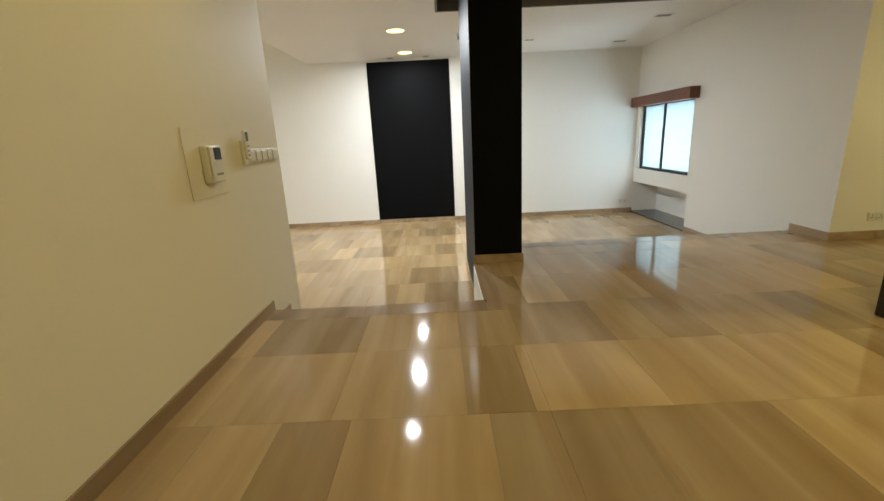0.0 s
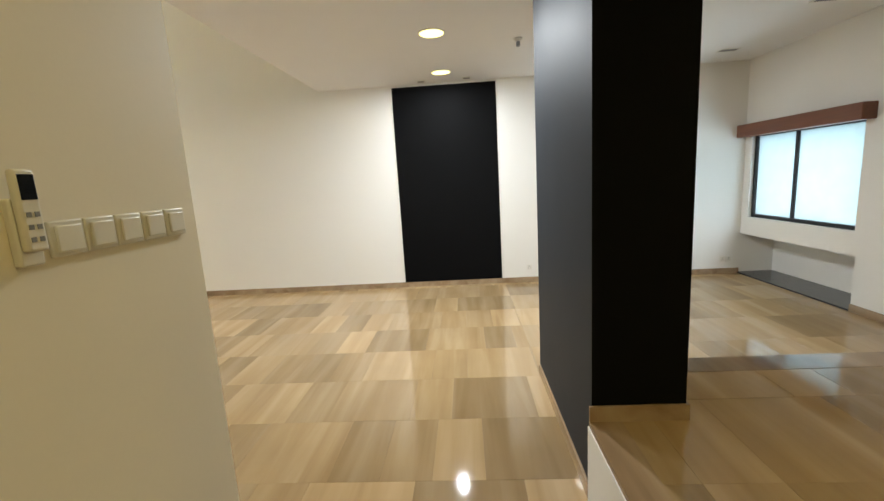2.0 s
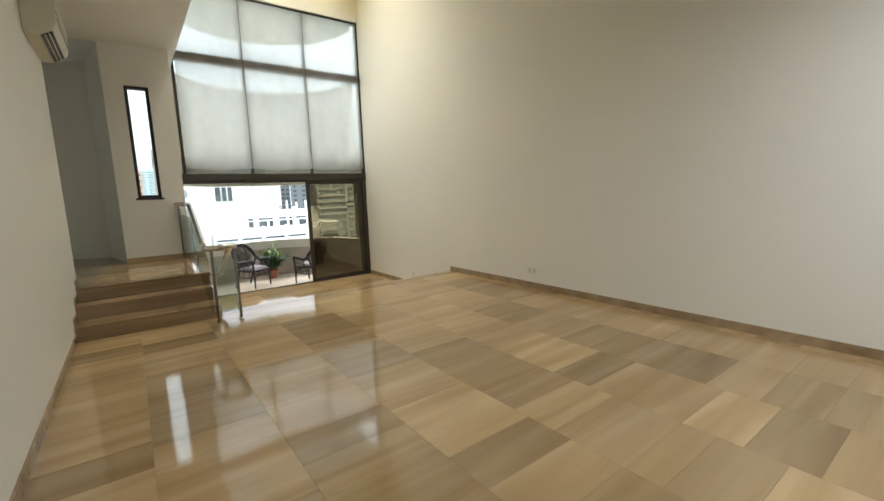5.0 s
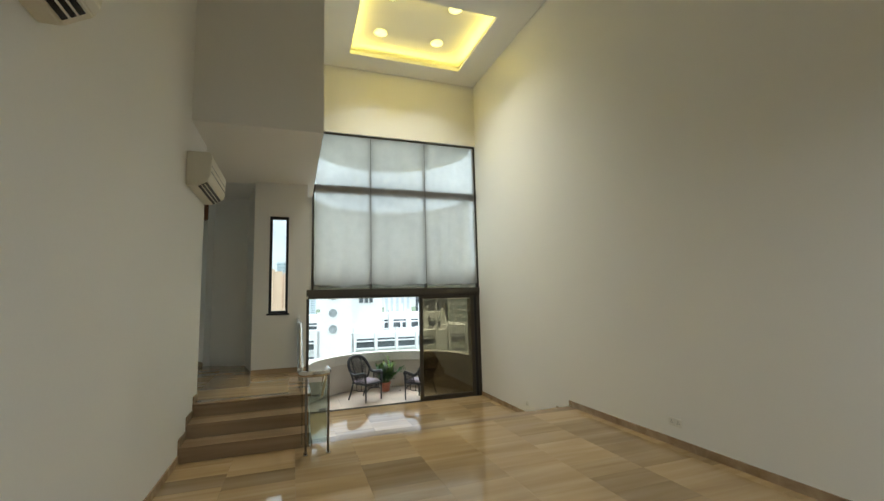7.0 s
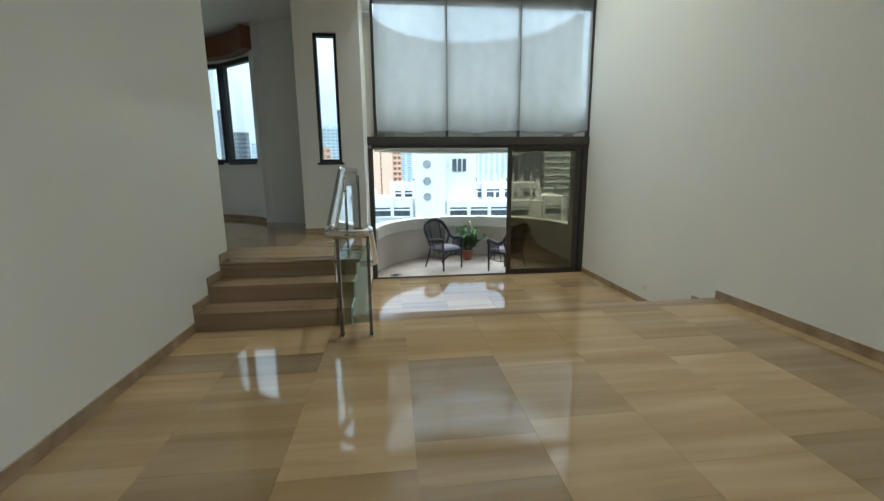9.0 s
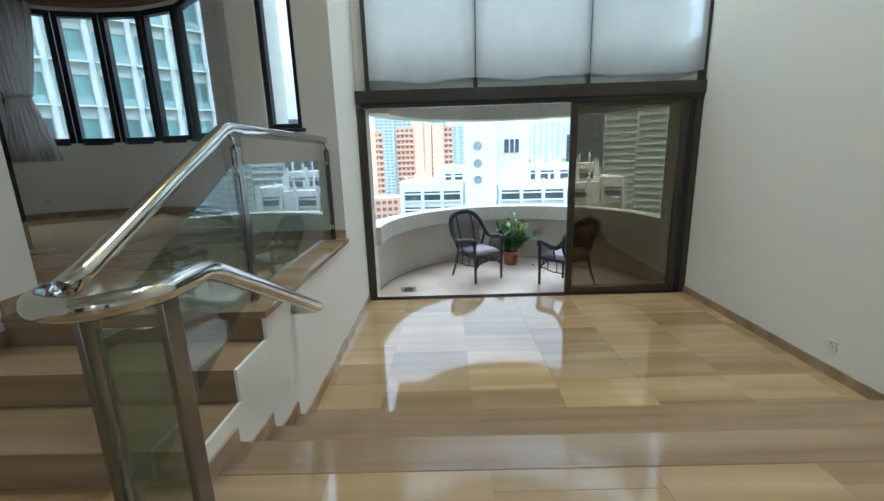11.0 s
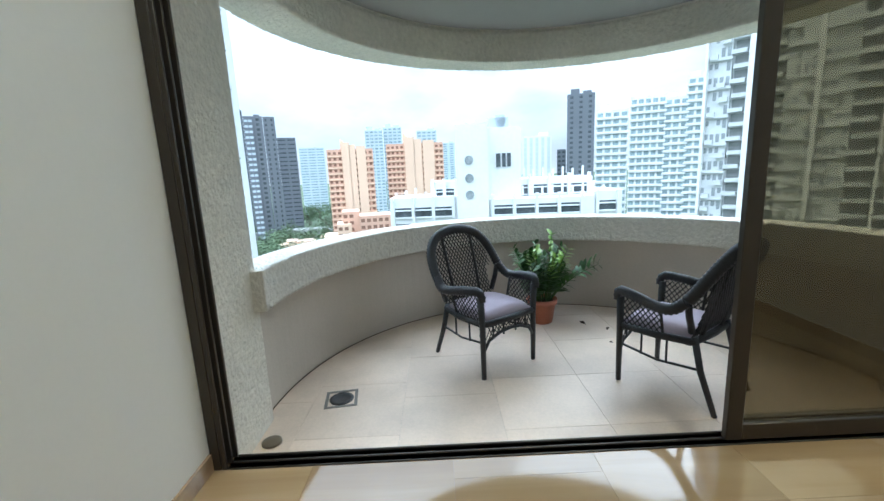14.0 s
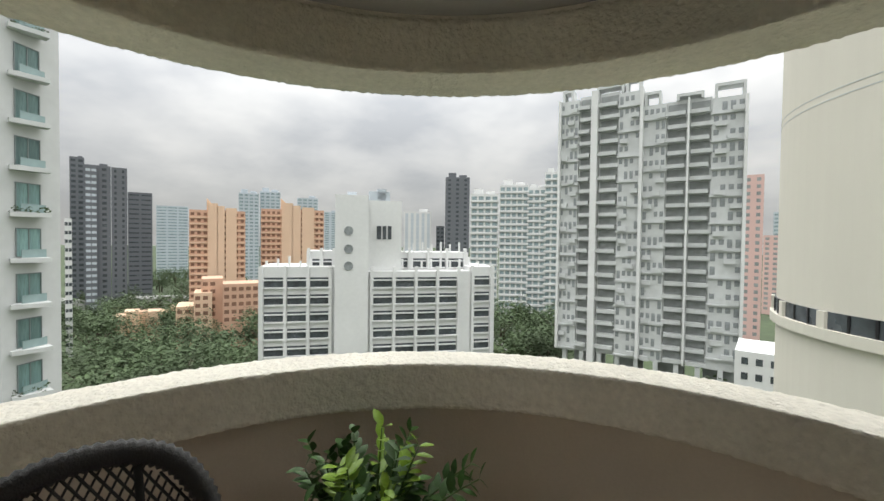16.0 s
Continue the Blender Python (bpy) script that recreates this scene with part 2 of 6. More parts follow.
PAINT = mat("white_wall_paint", (0.85, 0.835, 0.79), 0.62, var=0.012, scale=0.7, fine=0.008, bump=0.0002, bscale=90)
CEIL = mat("white_ceiling_paint", (0.84, 0.835, 0.82), 0.8, var=0.012, fine=0.006, bump=0.0004, bscale=70)
CREAMPAINT = mat("cream_wall_paint", (0.78, 0.71, 0.545), 0.62, var=0.012, scale=0.7, fine=0.008, bump=0.0002, bscale=90)
BLACK = mat("black_panel_paint", (0.0045, 0.0045, 0.0048), 0.8, var=0.10, scale=2.0, fine=0.05, bump=0.0003)
CHARCOAL = mat("slate_column_paint", (0.036, 0.041, 0.050), 0.55, var=0.08, fine=0.05, bump=0.0003)
TILE = marble("vein_cut_marble", (0.32, 0.211, 0.102), (0.375, 0.257, 0.130), (0.445, 0.322, 0.182), rand=0.25)
STEP = marble("vein_cut_marble_steps", (0.22, 0.145, 0.08), (0.28, 0.19, 0.108), (0.35, 0.25, 0.15), along="y", rough=0.10, rand=0.08)
SKIRT = marble("marble_skirting", (0.27, 0.18, 0.10), (0.35, 0.245, 0.15), (0.44, 0.33, 0.21), along="y", rough=0.10, rand=0.1)
GROUT = mat("stone_grout", (0.30, 0.21, 0.13), 0.7, var=0.08)
DARKSTONE = mat("dark_grey_stone", (0.045, 0.045, 0.05), 0.15, var=0.15, scale=6)
BRONZE = mat("dark_bronze_aluminium", (0.068, 0.058, 0.046), 0.38, metal=0.55, var=0.08, fine=0.04)
BLACKALU = mat("black_aluminium", (0.022, 0.022, 0.024), 0.4, metal=0.3, var=0.06)
BRONZEWOOD = mat("brown_timber", (0.17, 0.060, 0.028), 0.38, var=0.16, scale=3, stretch=(9, 0.8, 9), fine=0.08, bump=0.0004)
DARKWOOD = mat("dark_stained_timber", (0.030, 0.020, 0.015), 0.4, var=0.2, scale=3, stretch=(8, 8, 0.7))
PANE = glass("clear_glass")
TINTED = glass("tinted_glass", (0.68, 0.65, 0.57), base=0.05)
RAILGLASS = glass("rail_glass", (0.76, 0.84, 0.81), base=0.13)
FROST = cloth("frosted_glass", (0.40, 0.45, 0.46), clear=0.0, through=0.85)
SHEER = cloth("white_sheer_cloth", (0.60, 0.58, 0.555), clear=0.26, through=0.85)
CURTAIN = cloth("grey_beige_curtain_cloth", (0.52, 0.48, 0.45), through=0.2)
STEEL = mat("polished_steel", (0.62, 0.60, 0.57), 0.10, metal=1.0, var=0.03, fine=0.02, rvar=0.04)
BRUSHED = mat("brushed_steel", (0.24, 0.22, 0.195), 0.26, metal=1.0, var=0.05, fine=0.05, rvar=0.06, stretch=(1, 1, 0.1))
PLASTIC = mat("ivory_plastic", (0.72, 0.68, 0.56), 0.38, var=0.03, fine=0.01)
WHITEPL = mat("white_plastic", (0.78, 0.76, 0.70), 0.35, var=0.03, fine=0.01)
GREYPL = mat("grey_plastic", (0.22, 0.22, 0.22), 0.45)
SCREEN = mat("dark_display", (0.012, 0.013, 0.014), 0.15)
LAMPFACE = glow("lamp_face", (1.0, 0.88, 0.26), 1.1)
GREYWIN = mat("mid_grey_window_glass", (0.26, 0.28, 0.285), 0.3, var=0.4, scale=0.3, fine=0.25, fscale=1.5)
ROUGHCAST = mat("roughcast_render", (0.72, 0.69, 0.605), 0.92, var=0.10, scale=1.4, fine=0.10, fscale=30, bump=0.014, bscale=42)
BALWALL = mat("balcony_wall_paint", (0.575, 0.52, 0.445), 0.85, var=0.09, scale=1.1, fine=0.03, bump=0.0015, bscale=60)
BALTILE = mat("balcony_floor_tile", (0.66, 0.54, 0.425), 0.42, var=0.26, scale=1.3, fine=0.05, rand=0.05, bump=0.0004)
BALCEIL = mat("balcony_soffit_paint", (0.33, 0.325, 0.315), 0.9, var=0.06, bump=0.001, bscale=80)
WICKER = mat("charcoal_wicker", (0.030, 0.030, 0.032), 0.48, var=0.2, scale=8, fine=0.2, fscale=220, bump=0.003, bscale=160)
CUSHION = mat("lilac_cushion_cloth", (0.54, 0.47, 0.55), 0.9, var=0.05, scale=5, fine=0.05, fscale=300, bump=0.0008, bscale=400)
TERRACOTTA = mat("terracotta_plastic", (0.42, 0.15, 0.085), 0.55, var=0.10, scale=7)
SOIL = mat("potting_soil", (0.03, 0.022, 0.016), 0.95, var=0.3, scale=30, bump=0.006)
LEAF = mat("glossy_green_leaf", (0.040, 0.105, 0.018), 0.5, var=0.25, scale=9, fine=0.1, rand=0.2)
YOUNGLEAF = mat("young_green_leaf", (0.20, 0.34, 0.03), 0.35, var=0.2, scale=9)
STALK = mat("green_stalk", (0.07, 0.13, 0.035), 0.4, var=0.15)
LITTER = mat("dry_leaf_litter", (0.06, 0.04, 0.025), 0.9, var=0.3, scale=40)
# beyond the balcony
GROUND = mat("distant_ground", (0.052, 0.075, 0.034), 0.95, var=0.35, scale=0.02, fine=0.15, fscale=0.2)
LAWN = mat("lawn_grass", (0.16, 0.21, 0.055), 0.95, var=0.12, scale=0.1)
ROAD = mat("pale_concrete_road", (0.36, 0.36, 0.35), 0.9, var=0.08, scale=0.1)
FOLIAGE = mat("far_foliage", (0.066, 0.100, 0.044), 0.85, var=0.40, scale=0.10, fine=0.15, fscale=1.5)
WHITEWALL = mat("white_building_render", (0.66, 0.665, 0.655), 0.8, var=0.05, scale=0.08, fine=0.03, fscale=1.5)
PALEGREY = mat("pale_grey_building_render", (0.55, 0.565, 0.56), 0.85, var=0.09, scale=0.10, fine=0.06, fscale=0.8)
DARKTOWER = mat("dark_grey_cladding", (0.125, 0.135, 0.15), 0.6, var=0.10, scale=0.05, fine=0.05)
ORANGE = mat("orange_building_render", (0.58, 0.36, 0.255), 0.85, var=0.08, scale=0.06, fine=0.05, fscale=0.6)
PEACH = mat("peach_building_render", (0.68, 0.48, 0.34), 0.85, var=0.06, scale=0.06)
PINK = mat("pink_building_render", (0.66, 0.45, 0.41), 0.85, var=0.07, scale=0.06)
# distance haze is put into this paler blue-grey; there is no haze in the air
HAZEGREY = mat("haze_tinted_grey_cladding", (0.48, 0.53, 0.57), 0.8, var=0.08, scale=0.04)
CREAM = mat("cream_tower_render", (0.66, 0.63, 0.55), 0.9, var=0.035, scale=0.25, fine=0.02, stretch=(3, 3, 0.4))
WINDARK = mat("dark_window_glass", (0.065, 0.075, 0.082), 0.25, var=0.45, scale=0.35, fine=0.3, fscale=2)
WINTEAL = mat("teal_curtained_window", (0.15, 0.245, 0.235), 0.3, var=0.22, scale=0.6, fine=0.25, fscale=5, stretch=(4, 4, 0.3), rand=0.45)
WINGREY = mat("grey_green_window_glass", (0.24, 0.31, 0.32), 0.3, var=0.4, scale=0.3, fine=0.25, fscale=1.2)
# shade inside the orange blocks' recesses, painted as a dark orange
RECESS = mat("orange_recess_shade", (0.22, 0.115, 0.075), 0.8, var=0.25, scale=0.3)
# grey with the shade of deep balconies painted in; also on plain window strips
SHADEWIN = mat("grey_recess_shade", (0.27, 0.285, 0.28), 0.7, var=0.35, scale=0.3)

for flat in (CHARCOAL, BLACK):
    flat.node_tree.nodes["Principled BSDF"].inputs["Specular IOR Level"].default_value = 0.08

# ---- builders ----


def box(bm, x0, x1, y0, y1, z0, z1, slot=0):
    vs = [bm.verts.new((x, y, z)) for z in (z0, z1) for x, y in ((x0, y0), (x1, y0), (x1, y1), (x0, y1))]
    for q in ((3, 2, 1, 0), (4, 5, 6, 7), (0, 1, 5, 4), (1, 2, 6, 5), (2, 3, 7, 6), (3, 0, 4, 7)):
        bm.faces.new([vs[i] for i in q]).material_index = slot
    return vs


def prism(bm, pts, z0, z1, slot=0):
    """A flat polygon, counter-clockwise from above, raised into a solid."""
    lo, hi = [bm.verts.new((*p, z0)) for p in pts], [bm.verts.new((*p, z1)) for p in pts]
    k = len(pts)
    bm.faces.new(lo[::-1]).material_index = slot
    bm.faces.new(hi).material_index = slot
    for i in range(k):
        bm.faces.new((lo[i], lo[(i + 1) % k], hi[(i + 1) % k], hi[i])).material_index = slot


def ring(bm, cx, cy, r0, r1, a0, a1, z0, z1, k=64, slot=0, smooth=True):
    """A curved wall between two radii; angles in degrees from west, turning north."""
    rows = []
    for i in range(k + 1):
        a = radians(a0 + (a1 - a0) * i / k)
        c, s = -math.cos(a), math.sin(a)
        rows.append([bm.verts.new((cx + r * c, cy + r * s, z)) for r, z in ((r0, z0), (r1, z0), (r1, z1), (r0, z1))])
    for p, q in zip(rows, rows[1:]):
        for i in range(4):
            f = bm.faces.new((p[i], p[(i + 1) % 4], q[(i + 1) % 4], q[i]))
            f.smooth, f.material_index = False, slot
    bm.faces.new(rows[0][::-1]).material_index = slot
    bm.faces.new(rows[-1]).material_index = slot


def rough_ring(bm, cx, cy, r0, r1, a0, a1, z0, z1, k, grain, relief, seed):
    """A curved beam of coarse render: its skin is a fine mesh, each point lifted by the lumps of the cast."""
    rr = random.Random(seed)
    nr, nz = max(2, int((r1 - r0) / grain)), max(2, int((z1 - z0) / grain))
    outline = [(r0 + (r1 - r0) * i / nr, z0) for i in range(nr)] + [(r1, z0 + (z1 - z0) * i / nz) for i in range(nz)]
    outline += [(r1 - (r1 - r0) * i / nr, z1) for i in range(nr)] + [(r0, z1 - (z1 - z0) * i / nz) for i in range(nz)]
    rows = []
    for i in range(k + 1):
        a = radians(a0 + (a1 - a0) * i / k)
        c, s = -math.cos(a), math.sin(a)
        row = []
        for r, z in outline:
            dr, dz = rr.uniform(-relief, relief), rr.uniform(-relief, relief)
            row.append(bm.verts.new((cx + (r + dr) * c, cy + (r + dr) * s, z + dz)))
        rows.append(row)
    n = len(outline)
    for p, q in zip(rows, rows[1:]):
        for i in range(n):
            bm.faces.new((p[i], p[(i + 1) % n], q[(i + 1) % n], q[i])).smooth = True
    bm.faces.new(rows[0][::-1])
    bm.faces.new(rows[-1])


def tube(bm, pts, r, k=8, slot=0, closed=False, caps=True):
    """A round bar along a line of points."""
    pts = [Vector(p) for p in pts]
    n = len(pts)
    rows, up = [], None
    for i, p in enumerate(pts):
        a, b = pts[i - 1 if (i or closed) else 0], pts[(i + 1) % n if (i < n - 1 or closed) else n - 1]
        d = (b - a).normalized()
        if up is None:
            up = Vector((0, 0, 1)) if abs(d.z) < 0.9 else Vector((1, 0, 0))
        side = d.cross(up).normalized()
        up = side.cross(d).normalized()
        rr = r[i] if isinstance(r, (list, tuple)) else r
        rows.append([bm.verts.new(p + (side * math.cos(t) + up * math.sin(t)) * rr) for t in (2 * math.pi * j / k for j in range(k))])
    for i in range(n if closed else n - 1):
        p, q = rows[i], rows[(i + 1) % n]
        for j in range(k):
            f = bm.faces.new((p[j], p[(j + 1) % k], q[(j + 1) % k], q[j]))
            f.smooth, f.material_index = True, slot
    if caps and not closed:
        bm.faces.new(rows[0][::-1]).material_index = slot
        bm.faces.new(rows[-1]).material_index = slot


def lathe(bm, profile, k=24, cx=0.0, cy=0.0, slot=0):
    """A turned shape from (radius, height) pairs."""
    rows = [[bm.verts.new((cx + r * math.cos(2 * math.pi * j / k), cy + r * math.sin(2 * math.pi * j / k), z)) for j in range(k)] for r, z in profile]
    for p, q in zip(rows, rows[1:]):
        for j in range(k):
            f = bm.faces.new((p[j], p[(j + 1) % k], q[(j + 1) % k], q[j]))
            f.smooth, f.material_index = True, slot
    bm.faces.new(rows[0][::-1]).material_index = slot
    bm.faces.new(rows[-1]).material_index = slot


def round_box(bm, x0, x1, y0, y1, z0, z1, r=0.01, seg=2, slot=0):
    vs = box(bm, x0, x1, y0, y1, z0, z1, slot)
    edges = {e for v in vs for e in v.link_edges}
    out = bmesh.ops.bevel(bm, geom=list(edges), offset=r, segments=seg, affect="EDGES", profile=0.5)
    for f in out["faces"]:
        f.smooth, f.material_index = True, slot


def mesh_of(name, bm, *mats):
    me = bpy.data.meshes.new(name)
    bmesh.ops.recalc_face_normals(bm, faces=bm.faces[:])
    bm.to_mesh(me)
    bm.free()
    for m in mats:
        me.materials.append(m)
    return me


def solid(name, bm, *mats, label="", category="", group="", kind=""):
    """A top-level thing that is one mesh."""
    return tagged(new(name, mesh_of(name, bm, *mats)), label, category, group, kind)


def part(name, bm, material, parent, label="", kind=""):
    ms = material if isinstance(material, tuple) else (material,)
    ob = new(name, mesh_of(name, bm, *ms))
    ob.parent = parent
    return tagged(ob, label, kind=kind)


def piece(name, me, parent, m=None):
    ob = new(name, me)
    ob.parent = parent
    if m is not None:
        ob.matrix_basis = m
    return ob


def thing(name, m=None, label="", category="", group="", kind=""):
    ob = new(name)
    ob.matrix_basis = m or Matrix()
    return tagged(ob, label, category, group, kind)


def structure(name, bm, *mats, label="", category="wall"):
    return solid(name, bm, *mats, label=label, category=category, kind="structure")


B = bmesh.new

# ---- the shell ----
NORTH, SOUTH, EAST, ENTRY, GLAZE = 9.067, 3.84, 4.76, -0.68, -9.817
ENTRY_END = 3.79

bm = B()
box(bm, GLAZE - 0.12, 5.6, NORTH, NORTH + 0.22, -0.4, 7.6)
structure("wall_north", bm, PAINT, label="tall plain white painted wall of the living room")

# east wall with a window, and a low niche under it
WY0, WY1, WZ0, WZ1 = 7.10, 8.92, 1.405, 2.66
bm = B()
box(bm, EAST, EAST + 0.2, 4.42, 7.06, 0.2, LOW)
box(bm, EAST, EAST + 0.2, 7.06, NORTH, WZ1, LOW)
box(bm, EAST, EAST + 0.2, 7.06, NORTH, 1.13, WZ0)
box(bm, EAST, EAST + 0.2, 7.06, WY0, WZ0, WZ1)
box(bm, EAST, EAST + 0.2, WY1, NORTH, WZ0, WZ1)
structure("wall_east", bm, PAINT, label="white painted wall with a window and a low niche under it")
bm = B()
box(bm, 5.285, 5.385, 6.96, NORTH, 0.3, 1.23)
box(bm, EAST + 0.2, 5.285, 6.96, 7.06, 0.3, 1.23)
box(bm, EAST + 0.2, 5.285, 7.06, NORTH, 1.13, 1.23)
structure("niche_wall", bm, PAINT, label="white painted lining of the niche under the window")
bm = B()
box(bm, EAST - 0.02, 5.285, 7.06, NORTH, L1 - 0.1, L1 + 0.02)
structure("niche_floor", bm, DARKSTONE, label="dark grey polished stone floor of the window niche", category="floor")

# the entry: walls on three sides
bm = B()
box(bm, EAST + 0.2, 8.0, 4.42, 4.62, 0.5, LOW)
structure("wall_hall_north", bm, PAINT, label="pale painted wall beyond the corner of the entry hall")
bm = B()
box(bm, 8.0, 8.2, -3.0, 4.62, 0.5, LOW)
structure("wall_hall_east", bm, PAINT, label="plain painted end wall of the entry hall")
bm = B()
box(bm, -1.2, 8.2, -3.2, -3.0, 0.5, LOW)
structure("wall_hall_south", bm, PAINT, label="plain painted wall behind the entry hall")
bm = B()
box(bm, ENTRY - 0.3, ENTRY, -3.0, ENTRY_END, 0.3, LOW)
structure("wall_entry", bm, CREAMPAINT, label="cream painted wall beside the entry steps with switches on it")
# south wall of the living room up to the dining opening
bm = B()
box(bm, -7.17, ENTRY - 0.3, SOUTH - 0.24, SOUTH, 0.2, 7.6)
structure("wall_south", bm, PAINT, label="tall plain white painted wall with an air conditioner")

# the column between the two flights of steps
bm = B()
box(bm, 1.0, 1.475, 4.217, 5.755, 0.3, LOW + 0.4)
bm.faces.ensure_lookup_table()
for f in bm.faces:
    f.material_index = 1 if f.calc_center_median().x < 1.01 else 0
structure("column", bm, BLACK, CHARCOAL, label="broad column, black with one slate grey painted side", category="column")

# black panel on the north wall
bm = B()
box(bm, -0.676, 0.955, NORTH - 0.012, NORTH, L1 + 0.086, 3.715)
solid("wall_panel", bm, BLACK, label="tall matt black panel set on the white wall", category="wall panel", kind="structure")

# ceilings
RX0, RX1, RY0, RY1 = 0.715, 4.5, 1.6, 5.99
bm = B()
for x0, x1, y0, y1 in ((-1.86, RX0, SOUTH - 0.24, NORTH), (RX0, EAST, RY1, NORTH), (RX1, EAST, RY0, RY1), (RX0, EAST, SOUTH - 0.24, RY0) if RY0 > SOUTH else (RX1, 8.0, -3.0, RY0)):
    box(bm, x0, x1, y0, y1, LOW, LOW + 0.3)
box(bm, ENTRY - 0.3, RX0, -3.0, SOUTH - 0.24, LOW, LOW + 0.3)
box(bm, RX0, RX1, -3.0, RY0, LOW, LOW + 0.3)
box(bm, EAST, 8.0, RY0, 4.62, LOW, LOW + 0.3)
box(bm, RX0 - 0.05, RX1 + 0.05, RY0 - 0.05, RY1 + 0.05, LOW + 0.3, LOW + 0.4)
structure("ceiling_low", bm, CEIL, label="smooth white ceiling with a sunk panel over the entry", category="ceiling")
bm = B()
for x0, x1, y0, y1 in ((RX0, RX1, RY1 - 0.03, RY1), (RX0, RX0 + 0.03, RY0, RY1 - 0.03)):
    box(bm, x0, x1, y0, y1, LOW - 0.008, LOW + 0.3)
structure("ceiling_recess_trim", bm, mat("grey_recess_trim", (0.16, 0.15, 0.13), 0.6), label="grey edging round the sunk ceiling panel", category="trim")
bm = B()
box(bm, -1.86, -1.66, SOUTH, NORTH, LOW + 0.3, 7.6)
structure("wall_gallery", bm, PAINT, label="white painted upper wall over the low ceiling")
CX0, CX1, CY0, CY1 = -9.14, -7.22, 6.02, 8.46
bm = B()
for x0, x1, y0, y1 in ((GLAZE - 0.1, CX0, SOUTH - 0.24, NORTH), (CX1, -1.7, SOUTH - 0.24, NORTH), (CX0, CX1, SOUTH - 0.24, CY0), (CX0, CX1, CY1, NORTH)):
    box(bm, x0, x1, y0, y1, TOP, TOP + 0.06)
box(bm, CX0 - 0.3, CX1 + 0.3, CY0 - 0.3, CY1 + 0.3, TOP + 0.24, TOP + 0.3)
for x0, x1, y0, y1 in ((CX0 - 0.3, CX0 - 0.25, CY0 - 0.3, CY1 + 0.3), (CX1 + 0.25, CX1 + 0.3, CY0 - 0.3, CY1 + 0.3), (CX0 - 0.25, CX1 + 0.25, CY0 - 0.3, CY0 - 0.25), (CX0 - 0.25, CX1 + 0.25, CY1 + 0.25, CY1 + 0.3)):
    box(bm, x0, x1, y0, y1, TOP + 0.06, TOP + 0.24)
structure("ceiling_high", bm, CEIL, label="high white ceiling with a sunk cove lit in yellow", category="ceiling")

# upper storey that hangs over the dining steps, and the dining ceiling under it
bm = B()
box(bm, GLAZE, -6.26, 3.42, 5.34, DIN, 7.6)
structure("wall_upper_storey", bm, PAINT, label="cream painted underside and walls of the upper storey")
bm = B()
prism(bm, [(-7.05, -0.5), (-6.3, 3.4), (-9.0, 3.4), (-9.0, 4.48), (-10.32, 4.25), (-10.75, 3.45), (-11.4, 2.7), (-11.7, 1.5), (-11.5, 0.4), (-11.0, -0.2), (-10.5, -0.55)], DIN - 0.006, DIN + 0.2)
structure("ceiling_dining", bm, CEIL, label="smooth white ceiling of the dining bay", category="ceiling")

# wall over and beside the tall glazing
bm = B()
box(bm, GLAZE - 0.12, GLAZE + 0.1, 5.34, NORTH, 5.80, 7.6)
structure("wall_west_high", bm, PAINT, label="cream painted wall above the tall glazing")
PIER, SLY0, SLY1, SLZ0, SLZ1 = -8.85, 4.585, 4.905, 2.0, 3.74
bm = B()
box(bm, -9.93, PIER, SLY1, 5.223, -0.2, DIN)
box(bm, GLAZE - 0.1, GLAZE - 0.03, 5.225, 5.338, 2.43, DIN)
box(bm, -9.05, PIER, 4.33, SLY0, 0.5, DIN)
box(bm, -9.05, PIER, SLY0, SLY1, 0.5, SLZ0)
box(bm, -9.05, PIER, SLY0, SLY1, SLZ1, DIN)
structure("wall_pier", bm, PAINT, label="white painted pier with a slim tall window")
# dining walls: the splayed return, the curved bay with its windows and the end walls
BCX, BCY, BR = -9.4, 1.5, 2.1
BZ0, BZ1, BA0, BA1 = 2.05, 3.88, -42.0, 54.0
bm = B()
prism(bm, [(-10.55, 3.36), (-10.20, 4.10), (-9.05, 4.33), (-9.05, 4.5), (-10.33, 4.26), (-10.75, 3.45)], 0.5, DIN)
ring(bm, BCX, BCY, BR, BR + 0.2, BA1, 60.0, 0.5, DIN, k=4)
ring(bm, BCX, BCY, BR, BR + 0.2, BA0, BA1, 0.5, BZ0, k=40)
ring(bm, BCX, BCY, BR, BR + 0.2, BA0, BA1, BZ1, DIN, k=40)
ring(bm, BCX, BCY, BR, BR + 0.2, -58.0, BA0, 0.5, DIN, k=8)
structure("wall_bay", bm, PAINT, label="white painted curved wall under and over the bay windows")
bm = B()
box(bm, -10.6, -7.0, -0.55, -0.35, 0.5, DIN)
box(bm, -7.17, -6.97, -0.35, SOUTH - 0.24, 0.5, DIN)
structure("wall_dining_end", bm, PAINT, label="plain painted end walls of the dining area")

# floors: the bed under the tiles
bm = B()
box(bm, ENTRY - 0.1, 8.0, -3.0, 3.18, L0 - 0.25, L0 - 0.004)
box(bm, 1.03, 8.0, 3.18, 4.90, L0 - 0.25, L0 - 0.004)
structure("floor_entry", bm, GROUT, label="raised entry floor of polished vein-cut beige marble", category="floor")
bm = B()
box(bm, -6.51, 5.0, SOUTH - 0.1, NORTH, L1 - 0.25, L1 - 0.004)
structure("floor_living", bm, GROUT, label="living room floor of polished vein-cut beige marble", category="floor")
bm = B()
box(bm, GLAZE - 0.05, -7.23, 5.2, NORTH, L2 - 0.2, L2 - 0.004)
structure("floor_bay", bm, GROUT, label="sunk floor of polished marble before the balcony", category="floor")
bm = B()
